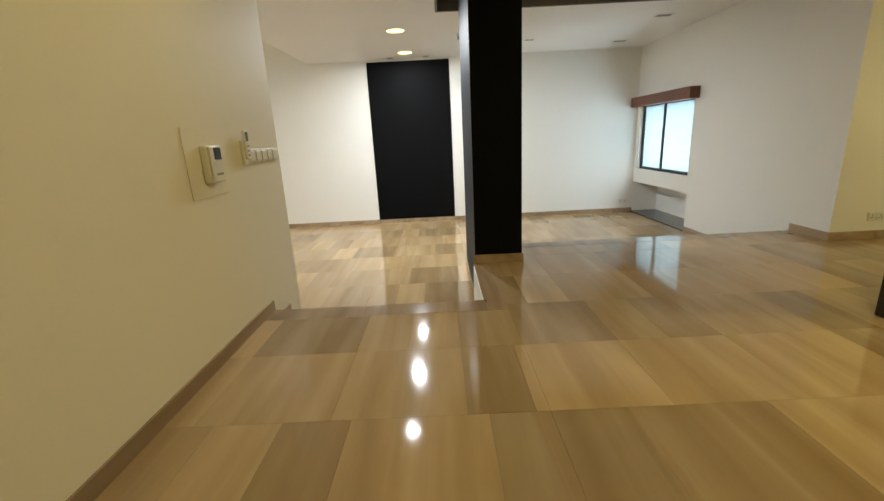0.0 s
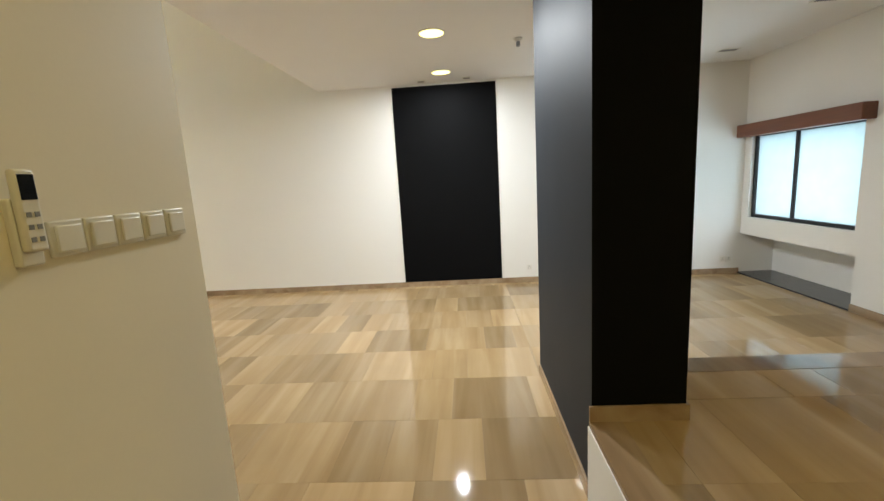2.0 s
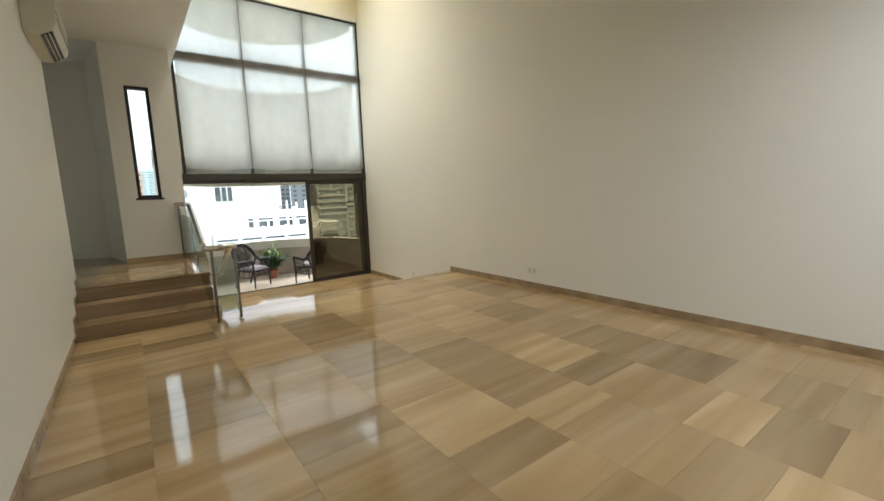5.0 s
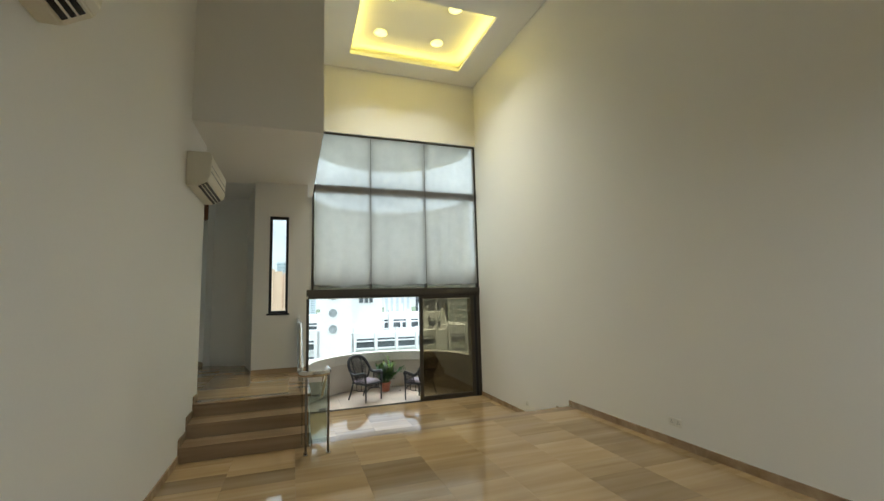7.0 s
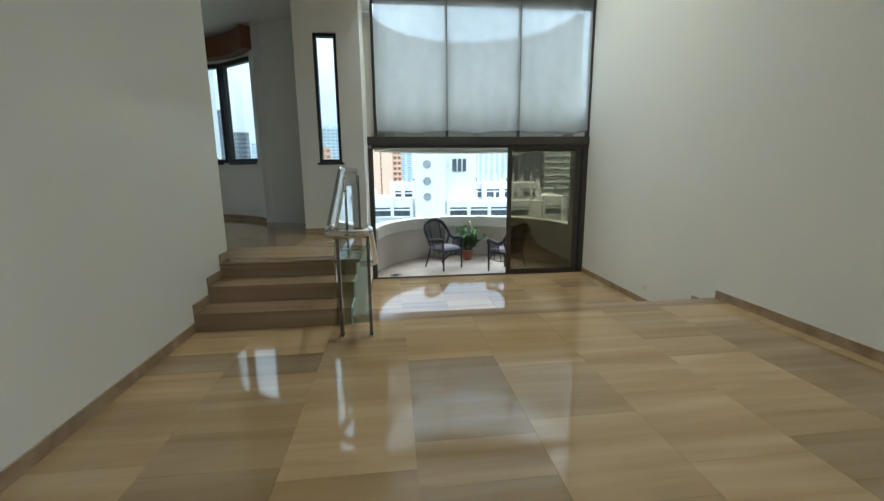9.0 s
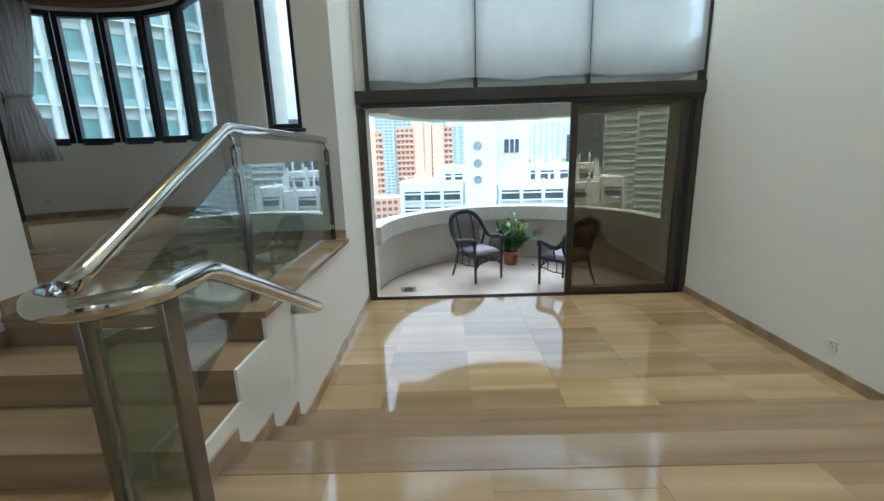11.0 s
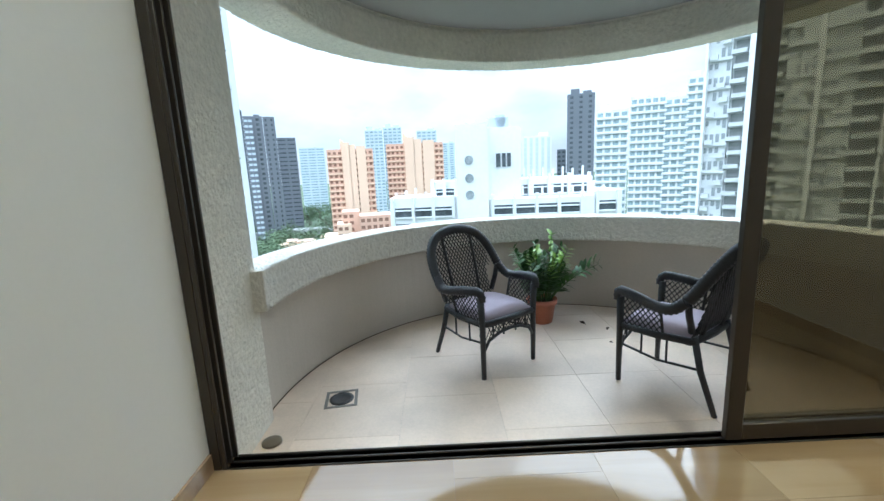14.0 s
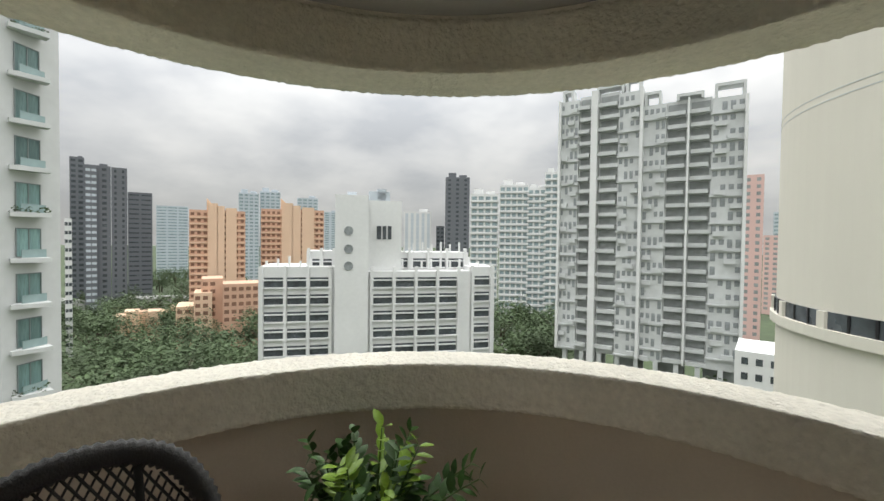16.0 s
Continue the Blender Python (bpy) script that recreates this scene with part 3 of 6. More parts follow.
DINING = [(-6.96, -0.4), (-6.96, 5.13), (-8.95, 5.13), (-8.95, 4.42), (-10.25, 4.16), (-10.62, 3.4), (-11.25, 2.6), (-11.55, 1.5), (-11.35, 0.5), (-10.9, -0.05), (-10.5, -0.4)]
prism(bm, DINING, L0 - 0.25, L0 - 0.004)
structure("floor_dining", bm, GROUT, label="raised dining floor of polished beige marble", category="floor")


def flight(name, axis, start, way, lo, hi, z_top, z_low, tread, label, depth_last=0.0):
    """Three risers of stone; each step is its own block. axis: the way that one walks down."""
    st = thing(name, label=label, category="steps", kind="structure")
    rise = (z_top - z_low) / 3
    for i in range(2):
        z1 = z_top - rise * (i + 1)
        a, b = start + way * tread * i, start + way * tread * (i + 1)
        q = B()
        ends = sorted((a, b + way * 0.0))
        if axis == "y":
            round_box(q, lo, hi, ends[0] + 0.002, ends[1], z_low - 0.1, z1, 0.004, 1)
        else:
            round_box(q, ends[0] + 0.002, ends[1], lo, hi, z_low - 0.1, z1, 0.004, 1)
        part("step", q, STEP, st)
    q = B()
    e = sorted((start - way * 0.03, start))
    if axis == "y":
        box(q, lo, hi, e[0], e[1], z_low, z_top - 0.03)
    else:
        box(q, e[0], e[1], lo, hi, z_low, z_top - 0.03)
    part("riser", q, STEP, st)
    q = B()
    e = sorted((start - way * 0.20, start + way * 0.012))
    if axis == "y":
        round_box(q, lo, hi, e[0], e[1], z_top - 0.028, z_top + 0.001, 0.006, 2)
    else:
        round_box(q, e[0], e[1], lo, hi, z_top - 0.028, z_top + 0.001, 0.006, 2)
    part("nosing", q, STEP, st)
    return st


flight("steps_entry", "y", 3.20, 1, ENTRY, 1.0, L0, L1, 0.33, "three marble steps down from the entry beside the column")
flight("steps_hall", "y", 4.92, 1, 1.475, EAST, L0, L1, 0.33, "three marble steps down from the hall to the living room")
flight("steps_bay", "x", -6.53, -1, 5.223, NORTH, L1, L2, 0.35, "three broad marble steps down to the balcony doors")
flight("steps_dining", "x", -6.94, 1, SOUTH, 5.205, L0, L1, 0.33, "three marble steps up to the dining area beside a glass rail")
# white flank of the raised entry beside the steps
bm = B()
box(bm, 0.98, 1.0, 3.2, 4.217, L1, L0 - 0.03)
structure("entry_flank", bm, PAINT, label="white painted flank of the raised floor beside the steps", category="wall")
bm = B()
box(bm, 0.985, 1.15, 3.214, 4.217, L0 - 0.028, L0 + 0.001)
box(bm, 1.002, 1.15, 3.0, 3.214, L0 - 0.028, L0 + 0.001)
structure("entry_edge", bm, STEP, label="marble edging of the raised floor", category="trim")
# plinth of the dining floor, white, stepped along the flight, with a stone coping
bm = B()
box(bm, PIER, -6.974, 5.14, 5.223, -0.1, L0 - 0.04)
box(bm, -6.974, -6.942, 5.207, 5.223, -0.1, L0 - 0.04)
for x0, x1, z in ((-6.94, -6.61, L0 - 0.163), (-6.61, -6.28, L0 - 0.323)):
    box(bm, x0, x1, 5.207, 5.223, -0.1, z)
structure("plinth_wall", bm, PAINT, label="white painted plinth under the dining floor")
bm = B()
round_box(bm, PIER, -6.92, 4.95, 5.245, L0 - 0.04, L0 + 0.002, 0.006, 2)
structure("plinth_coping", bm, STEP, label="brown marble coping along the dining floor's edge", category="trim")

# skirting of stone, 75 mm high
SK = 0.085


def skirt(name, label, runs):
    b = B()
    for x0, x1, y0, y1, z in runs:
        box(b, x0, x1, y0, y1, z, z + SK)
    return structure(name, b, SKIRT, label=label, category="baseboard")


t = 0.014
skirt("baseboard_north", "brown marble skirting along the tall wall", [(-6.53, EAST, NORTH - t, NORTH, L1), (GLAZE, -7.23, NORTH - t, NORTH, L2), (-6.88, -6.532, NORTH - t, NORTH, L1 - 0.162), (-7.23, -6.882, NORTH - t, NORTH, L1 - 0.324)])
skirt("baseboard_south", "brown marble skirting stepping up to the dining floor", [(-6.28, ENTRY - 0.302, SOUTH, SOUTH + t, L1), (-6.61, -6.282, SOUTH, SOUTH + t, L1 + 0.16), (-6.94, -6.612, SOUTH, SOUTH + t, L1 + 0.32), (-7.17, -6.942, SOUTH, SOUTH + t, L0)])
skirt("baseboard_entry", "brown marble skirting stepping down beside the entry steps", [(ENTRY, ENTRY + t, -3.0, 3.21, L0), (ENTRY, ENTRY + t, 3.212, 3.53, L0 - 0.16), (ENTRY, ENTRY + t, 3.532, ENTRY_END, L0 - 0.32), (ENTRY - 0.3, ENTRY, ENTRY_END, ENTRY_END + t, L1)])
skirt("baseboard_east", "brown marble skirting round the hall corner", [(EAST - t, EAST, 4.42, 4.92, L0), (EAST - t, 8.0, 4.42 - t, 4.42, L0), (EAST - t, EAST, 5.58, 7.06, L1)])
skirt("baseboard_column", "brown marble skirting round the column", [(1.0 - t, 1.475 + t, 4.217 - t, 4.217, L0), (1.475, 1.475 + t, 4.217, 4.92, L0), (1.0 - t, 1.0, 4.217, 5.755, L1)])
skirt("baseboard_bay", "brown marble skirting along the white plinth", [(GLAZE, -7.23, 5.223, 5.223 + t, L2), (-7.23, -6.88, 5.223, 5.223 + t, L1 - 0.324), (-6.878, -6.53, 5.223, 5.223 + t, L1 - 0.162), (-6.528, -6.28, 5.223, 5.223 + t, L1)])
skirt("baseboard_pier", "brown marble skirting at the foot of the pier", [(PIER, PIER + t, 4.33, 5.223, L0)])
bm = B()
ring(bm, BCX, BCY, BR - t, BR, -58.0, 60.0, L0, L0 + SK, k=48)
structure("baseboard_dining", bm, SKIRT, label="brown marble skirting round the curved bay", category="baseboard")

# ---- the tall glazing with its sliding doors ----
GY0, GY1 = 5.285, NORTH
HB, HT, TB, TT, GT = 2.245, 2.43, 4.48, 4.64, 5.80
MULL = (6.555, 7.79)
glz = thing("window_1", label="tall bronze-framed glazing in two tiers over a sliding door", category="window", kind="structure")
FX0, FX1 = GLAZE - 0.05, GLAZE + 0.05
for nm, x0, x1, y0, y1, z0, z1 in (
        ("head_beam", FX0 - 0.02, FX1 + 0.03, GY0 - 0.06, GY1, HB + 0.05, HT),
        ("door_track", FX0, FX1 + 0.01, GY0, GY1, HB, HB + 0.05),
        ("transom", FX0, FX1 + 0.01, GY0 + 0.06, GY1, TB, TT),
        ("top_rail", FX0, FX1, GY0 + 0.06, GY1, GT - 0.05, GT),
        ("jamb", FX0, FX1, GY0 - 0.06, GY0 - 0.012, 0.0, HB),
        ("jamb_fin", FX0, FX0 + 0.016, GY0 - 0.012, GY0 + 0.022, 0.0, HB),
        ("jamb_fin", GLAZE - 0.007, GLAZE + 0.007, GY0 - 0.012, GY0 + 0.016, 0.0, HB),
        ("jamb_fin", FX1 - 0.012, FX1, GY0 - 0.012, GY0 + 0.012, 0.0, HB),
        ("jamb", FX0, FX1, GY1 - 0.07, GY1, 0.0, HB),
        ("jamb", FX0 + 0.01, FX1, GY0 + 0.055, GY0 + 0.10, HT, TB), ("jamb", FX0 + 0.01, FX1, GY0 + 0.055, GY0 + 0.10, TT, GT - 0.05),
        ("jamb", FX0 + 0.01, FX1, GY1 - 0.05, GY1, HT, TB), ("jamb", FX0 + 0.01, FX1, GY1 - 0.05, GY1, TT, GT - 0.05),
        ("sill_track", FX0, FX1, GY0, GY1, -0.03, -0.004),
        ("track_fin", FX0, FX0 + 0.012, GY0 + 0.022, GY1 - 0.07, -0.004, 0.010),
        ("track_fin", GLAZE - 0.006, GLAZE + 0.006, GY0 + 0.022, GY1 - 0.07, -0.004, 0.008),
        ("track_fin", FX1 - 0.010, FX1, GY0 + 0.022, GY1 - 0.07, -0.004, 0.006)):
    q = B()
    round_box(q, x0, x1, y0, y1, z0, z1, 0.004, 1)
    part(nm, q, BRONZE, glz)
for my in MULL:
    for z0, z1 in ((HT, TB), (TT, GT - 0.05)):
        q = B()
        round_box(q, FX0 + 0.02, FX1 - 0.005, my - 0.022, my + 0.022, z0, z1, 0.004, 1)
        part("mullion", q, BRONZE, glz)
ys = (GY0 + 0.10, MULL[0] - 0.022, MULL[0] + 0.022, MULL[1] - 0.022, MULL[1] + 0.022, GY1 - 0.05)
for i in (0, 2, 4):
    for z0, z1 in ((HT, TB), (TT, GT - 0.05)):
        q = B()
        box(q, GLAZE - 0.004, GLAZE + 0.004, ys[i], ys[i + 1], z0, z1)
        pane = part("pane", q, PANE, glz)
        pane.visible_shadow = False
q = B()
for z in (HB + 0.012, HB + 0.036):
    box(q, FX1 + 0.011, FX1 + 0.016, GY0 + 0.05, GY1 - 0.08, z, z + 0.006)
part("track_groove", q, BLACKALU, glz)

# sliding leaf, pushed to the north side; a fixed leaf stands behind it
def sliding_leaf(name, x, y0, y1, label, stile=0.055):
    leaf = thing(name, label=label, category="sliding door", kind="structure")
    for nm, a, b, z0, z1 in (("stile", y0, y0 + stile, 0.02, HB), ("stile", y1 - stile, y1, 0.02, HB), ("bottom_rail", y0 + stile, y1 - stile, 0.02, 0.10), ("top_rail", y0 + stile, y1 - stile, HB - 0.05, HB)):
        q = B()
        round_box(q, x - 0.018, x + 0.018, a, b, z0, z1, 0.004, 1)
        part(nm, q, BRONZE, leaf)
    q = B()
    box(q, x - 0.003, x + 0.003, y0 + stile, y1 - stile, 0.10, HB - 0.05)
    pane = part("pane", q, TINTED, leaf, "grey tinted glass")
    pane.visible_shadow = False
    return leaf


near_leaf = sliding_leaf("door_1", GLAZE + 0.026, 7.615, 8.92, "bronze sliding door leaf with dark tinted glass, pushed open", 0.075)
far_leaf = sliding_leaf("door_2", GLAZE - 0.024, 7.66, 9.0, "second bronze sliding leaf with dark tinted glass behind the first", 0.05)
q = B()
box(q, GLAZE + 0.044, GLAZE + 0.058, 8.885, 8.905, 0.95, 1.10)
part("pull_handle", q, BLACKALU, near_leaf)
q = B()
box(q, GLAZE - 0.045, GLAZE + 0.03, 8.93, 9.0, 0.012, HB)
part("side_post", q, BLACKALU, glz, "dark side post of the door track")

# sheer blinds on the room side of the mullions, one to a bay, with a slack bottom hem
def sheer(y0, y1, seed):
    q = B()
    rng = random.Random(seed)
    nu, nv = 26, 44
    rows = []
    for j in range(nv + 1):
        row = []
        for i in range(nu + 1):
            u, v = i / nu, j / nv
            hem = 2.50 + 0.015 * math.sin(u * 9 + seed) * math.sin(u * math.pi) + 0.03 * (1 - math.sin(u * math.pi))
            z = GT - 0.06 + (hem - GT + 0.06) * v
            x = GLAZE + 0.082 + 0.010 * math.sin(u * 21 + seed + 2 * v) * (0.3 + v) + 0.012 * math.sin(v * 13 + seed) * math.sin(u * math.pi)
            row.append(q.verts.new((x, y0 + (y1 - y0) * u, z)))
        rows.append(row)
    for a, b in zip(rows, rows[1:]):
        for i in range(nu):
            q.faces.new((a[i], a[i + 1], b[i + 1], b[i])).smooth = True
    blind = solid("sheer_blind", q, SHEER, label="white translucent sheer blind with a slack hem in the tall window", category="blind", group="sheer blinds in the tall window")
    hemq = B()
    tube(hemq, [((GLAZE + 0.082, y0 + (y1 - y0) * k / 12, 2.505 + 0.015 * math.sin(k / 12 * 9 + seed) * math.sin(k / 12 * math.pi) + 0.03 * (1 - math.sin(k / 12 * math.pi)))) for k in range(13)], 0.006, 5)
    part("hem", hemq, SHEER, blind)


for k, i in enumerate((0, 2, 4)):
    sheer(ys[i] - (0.018 if i else -0.012), ys[i + 1] + (0.018 if i < 4 else -0.012), k * 1.7)

# slim window in the pier
def framed_window(name, m, w, h, depth, bars, frame_mat, pane_mat, label, fw=0.045, sill=0.03):
    """Local x along the wall, y out of the room, z up from the sill."""
    win = thing(name, m, label, "window", kind="structure")
    for nm, a, b, z0, z1 in (("frame_side", 0, fw, 0, h), ("frame_side", w - fw, w, 0, h), ("frame_bottom", fw, w - fw, 0, fw), ("frame_top", fw, w - fw, h - fw, h)):
        q = B()
        round_box(q, a, b, 0.0, depth, z0, z1, 0.004, 1)
        part(nm, q, frame_mat, win)
    for bx in bars:
        q = B()
        round_box(q, bx - fw * 0.5, bx + fw * 0.5, 0.006, depth - 0.006, fw, h - fw, 0.004, 1)
        part("mullion", q, frame_mat, win)
    q = B()
    box(q, fw, w - fw, depth * 0.5 - 0.003, depth * 0.5 + 0.003, fw, h - fw)
    pane = part("pane", q, pane_mat, win)
    pane.visible_shadow = False
    if sill:
        q = B()
        round_box(q, -0.03, w + 0.03, -sill - 0.01, depth * 0.6, -0.03, 0.001, 0.005, 1)
        part("window_sill", q, frame_mat, win)
    return win


framed_window("window_2", Matrix.Translation((PIER - 0.03, SLY0, SLZ0)) @ pose(0, 0, 0, 0, 0, 90), SLY1 - SLY0, SLZ1 - SLZ0, 0.09, (), BLACKALU, PANE, "slim tall dark-framed window in the pier")
ew = framed_window("window_3", Matrix.Translation((EAST + 0.05, WY1, WZ0)) @ pose(0, 0, 0, 0, 0, -90), WY1 - WY0, WZ1 - WZ0, 0.07, (0.80,), BLACKALU, FROST, "black-framed two-pane sliding window with milky glass", fw=0.05, sill=0)
q = B()
round_box(q, 0.828, 0.848, -0.02, 0.0, 0.50, 0.66, 0.005, 1)
part("latch", q, BLACKALU, ew)
q = B()
round_box(q, EAST - 0.16, EAST, 6.98, NORTH - 0.03, 2.62, 2.80, 0.006, 2)
solid("pelmet", q, BRONZEWOOD, label="reddish brown timber pelmet box over the window", category="pelmet")

# five windows round the bay
cuts = (BA0, -23.0, -7.5, 9.0, 26.5, BA1)
for a0, a1 in zip(cuts, cuts[1:]):
    p0 = Vector((BCX - (BR + 0.05) * math.cos(radians(a0)), BCY + (BR + 0.05) * math.sin(radians(a0)), BZ0))
    p1 = Vector((BCX - (BR + 0.05) * math.cos(radians(a1)), BCY + (BR + 0.05) * math.sin(radians(a1)), BZ0))
    w = (p1 - p0).length
    yaw = math.degrees(math.atan2(p1.y - p0.y, p1.x - p0.x))
    framed_window("window_4", Matrix.Translation(p0) @ pose(0, 0, 0, 0, 0, yaw), w - 0.006, BZ1 - BZ0, 0.10, (), BLACKALU, PANE, "tall black-framed casement window in the curved bay", fw=0.075)
bm = B()
ring(bm, BCX, BCY, BR - 0.17, BR - 0.0, 16, 60, 3.92, 4.28, k=16)
solid("pelmet", bm, BRONZEWOOD, label="reddish brown timber pelmet curved over the bay windows", category="pelmet")
bm = B()
ring(bm, BCX, BCY, BR - 0.17, BR - 0.0, -42, 15.4, 3.92, 4.28, k=20)
solid("pelmet", bm, BRONZEWOOD, label="long brown timber pelmet curved over the bay windows", category="pelmet")


def curtain(x, y, yaw, z0, z1, label):
    """A gathered curtain, drawn in by a tie-back."""
    c = thing("curtain", pose(x, y, 0, 0, 0, yaw), label, "curtain")
    q = B()
    nu, nv = 64, 40
    tie = z0 + 0.42 * (z1 - z0)
    rows = []
    for j in range(nv + 1):
        z = z1 + (z0 - z1) * j / nv
        if z > tie:
            k = min(1, (z - tie) / (z1 - tie))
            half, mid = 0.13 + 0.20 * k ** 0.6, 0.02 * k
        else:
            k = (tie - z) / (tie - z0)
            half, mid = 0.13 + 0.15 * k ** 0.8, 0.05 * k
        rows.append([q.verts.new((mid + half * (2 * i / nu - 1), 0.035 * math.sin(i / nu * math.pi * 15) * (0.6 + 0.5 * min(1, abs(z - tie) * 2)) + 0.012 * math.sin(i * 1.3), z + 0.004 * math.sin(i))) for i in range(nu + 1)])
    for a, b in zip(rows, rows[1:]):
        for i in range(nu):
            q.faces.new((a[i], a[i + 1], b[i + 1], b[i])).smooth = True
    part("cloth", q, CURTAIN, c)
    q = B()
    tube(q, [(0.145 * math.cos(k * math.pi / 8), 0.07 * math.sin(k * math.pi / 8), tie + 0.02 * math.cos(k * math.pi / 8)) for k in range(16)], 0.022, 6, closed=True)
    part("tie_back", q, CURTAIN, c)


ca = radians(-37)
curtain(BCX - (BR - 0.12) * math.cos(ca), BCY + (BR - 0.12) * math.sin(ca), 127, 1.80, 3.92, "grey-beige pleated curtain gathered by a tie-back at the bay")
q = B()
round_box(q, -10.86, -10.66, -0.10, 0.12, L0, L0 + 2.1, 0.006, 1)
solid("door_frame", q, DARKWOOD, label="dark stained timber door frame in the dining area", category="door frame", kind="structure")

# dark timber door standing open in the hall
hd = thing("door_3", label="dark stained timber door standing open in the entry hall", category="door", kind="structure")
q = B()
round_box(q, 3.475, 4.30, 2.53, 2.575, L0 + 0.008, L0 + 2.08, 0.004, 1)
part("leaf", q, DARKWOOD, hd)
q = B()
round_box(q, 3.467, 3.52, 2.58, 2.63, L0, L0 + 2.12, 0.004, 1)
part("frame", q, DARKWOOD, hd)

# ---- handrail with glass along the dining steps ----
rail = thing("handrail", label="polished steel handrail with glass panels beside the dining steps", category="handrail")


def arc(c, r, a0, a1, n, plane):
    return [tuple(c[i] + r * (math.cos(radians(a0 + (a1 - a0) * k / n)) * plane[0][i] + math.sin(radians(a0 + (a1 - a0) * k / n)) * plane[1][i]) for i in range(3)) for k in range(n + 1)]


q = B()
tube(q, [(-8.93, 5.09, 1.885), (-7.10, 5.09, 1.888), (-7.04, 5.09, 1.875), (-6.98, 5.09, 1.845), (-6.10, 5.09, 1.415), (-6.02, 5.09, 1.385)], 0.034, 14)
part("top_rail", q, STEEL, rail)
q = B()
tube(q, arc((-6.0, 5.245, 1.385), 0.155, -90, 90, 14, ((1, 0, 0), (0, 1, 0)))[0:15] + [(-6.18, 5.40, 1.385), (-6.24, 5.40, 1.372), (-6.30, 5.40, 1.345), (-7.24, 5.40, 0.872), (-7.285, 5.394, 0.850), (-7.315, 5.372, 0.834), (-7.327, 5.338, 0.826), (-7.328, 5.224, 0.824)], 0.034, 14)
part("return_rail", q, STEEL, rail)
for py, pz in ((5.155, 1.36), (5.40, 1.36)):
    q = B()
    round_box(q, -6.035, -5.965, py - 0.012, py + 0.012, L1, pz, 0.003, 1)
    part("post", q, BRUSHED, rail)
    q = B()
    round_box(q, -6.05, -5.95, py - 0.022, py + 0.022, L1 - 0.0, L1 + 0.012, 0.003, 1)
    part("foot_plate", q, STEEL, rail)
for px, z0, z1 in ((-7.10, L0, 1.80), (-8.805, L0, 1.80)):
    for dy in (-0.012, 0.012):
        q = B()
        round_box(q, px - 0.025, px + 0.025, 5.115 + dy - 0.004, 5.115 + dy + 0.004, z0, z1, 0.002, 1)
        part("post", q, BLACKALU if px < -8 else BRUSHED, rail)
    q = B()
    tube(q, [(px, 5.115, z1 - 0.01), (px, 5.112, z1 + 0.03), (px, 5.09, z1 + 0.06)], 0.009, 8)
    part("rail_bracket", q, STEEL, rail)
    for z in (z0 + 0.13, z1 - 0.12):
        q = B()
        round_box(q, px - 0.032, px + 0.032, 5.10, 5.13, z - 0.022, z + 0.022, 0.004, 1)
        part("glass_clamp", q, STEEL, rail)


def glass_panel(pts, axis):
    """A pane from its outline in the x-z plane (axis y) or the y-z plane (axis x), 10 mm thick."""
    q = B()
    lo, hi = [], []
    for u, z in pts:
        lo.append(q.verts.new((u, 5.110, z) if axis == "y" else (-6.005, u, z)))
        hi.append(q.verts.new((u, 5.120, z) if axis == "y" else (-5.995, u, z)))
    k = len(pts)
    q.faces.new(lo)
    q.faces.new(hi[::-1])
    for i in range(k):
        q.faces.new((lo[i], lo[(i + 1) % k], hi[(i + 1) % k], hi[i]))
    ob = part("glass_panel", q, RAILGLASS, rail, "clear glass panel")
    ob.visible_shadow = False


glass_panel([(-8.835, L0 + 0.06), (-7.15, L0 + 0.06), (-7.15, 1.71), (-8.835, 1.71)], "y")
glass_panel([(-7.06, L0 + 0.06), (-6.06, 0.58), (-6.06, 1.24), (-7.06, 1.71)], "y")
glass_panel([(5.18, 0.60), (5.385, 0.60), (5.385, 1.27), (5.18, 1.27)], "x")

# ---- ceiling fittings ----
def downlight(x, y, z, lit, label):
    d = thing("downlight", pose(x, y, z), label, "ceiling light", "downlights in the ceiling")
    q = B()
    lathe(q, [(0.127, -0.009), (0.140, -0.009), (0.145, -0.003), (0.145, 0.0), (0.127, 0.0)], 24)
    part("trim_ring", q, WHITEPL, d)
    q = B()
    lathe(q, [(0.0005, -0.0102), (0.126, -0.0095), (0.126, -0.001)], 24)
    part("diffuser", q, LAMPFACE if lit else GREYPL, d)
    return d


for lx, ly in LIVING_LAMPS:
    downlight(lx, ly, LOW, True, "round lit downlight set in the white ceiling")
for lx, ly in ENTRY_LAMPS:
    downlight(lx, ly, LOW, True, "round lit warm downlight over the entry")
for lx, ly in COVE_LAMPS:
    downlight(lx, ly, TOP + 0.24, True, "small lit downlight in the sunk cove")


def square_spot(x, y, w, h, label):
    d = thing("recessed_spot", pose(x, y, LOW), label, "ceiling light", "unlit square spots")
    q = B()
    for x0, x1, y0, y1 in ((-w, w, -h, -h + 0.018), (-w, w, h - 0.018, h), (-w, -w + 0.018, -h + 0.018, h - 0.018), (w - 0.018, w, -h + 0.018, h - 0.018)):
        box(q, x0, x1, y0, y1, -0.008, 0.0)
    part("frame", q, WHITEPL, d)
    q = B()
    box(q, -w + 0.018, w - 0.018, -h + 0.018, h - 0.018, -0.005, 0.0)
    part("lamp_well", q, GREYPL, d)


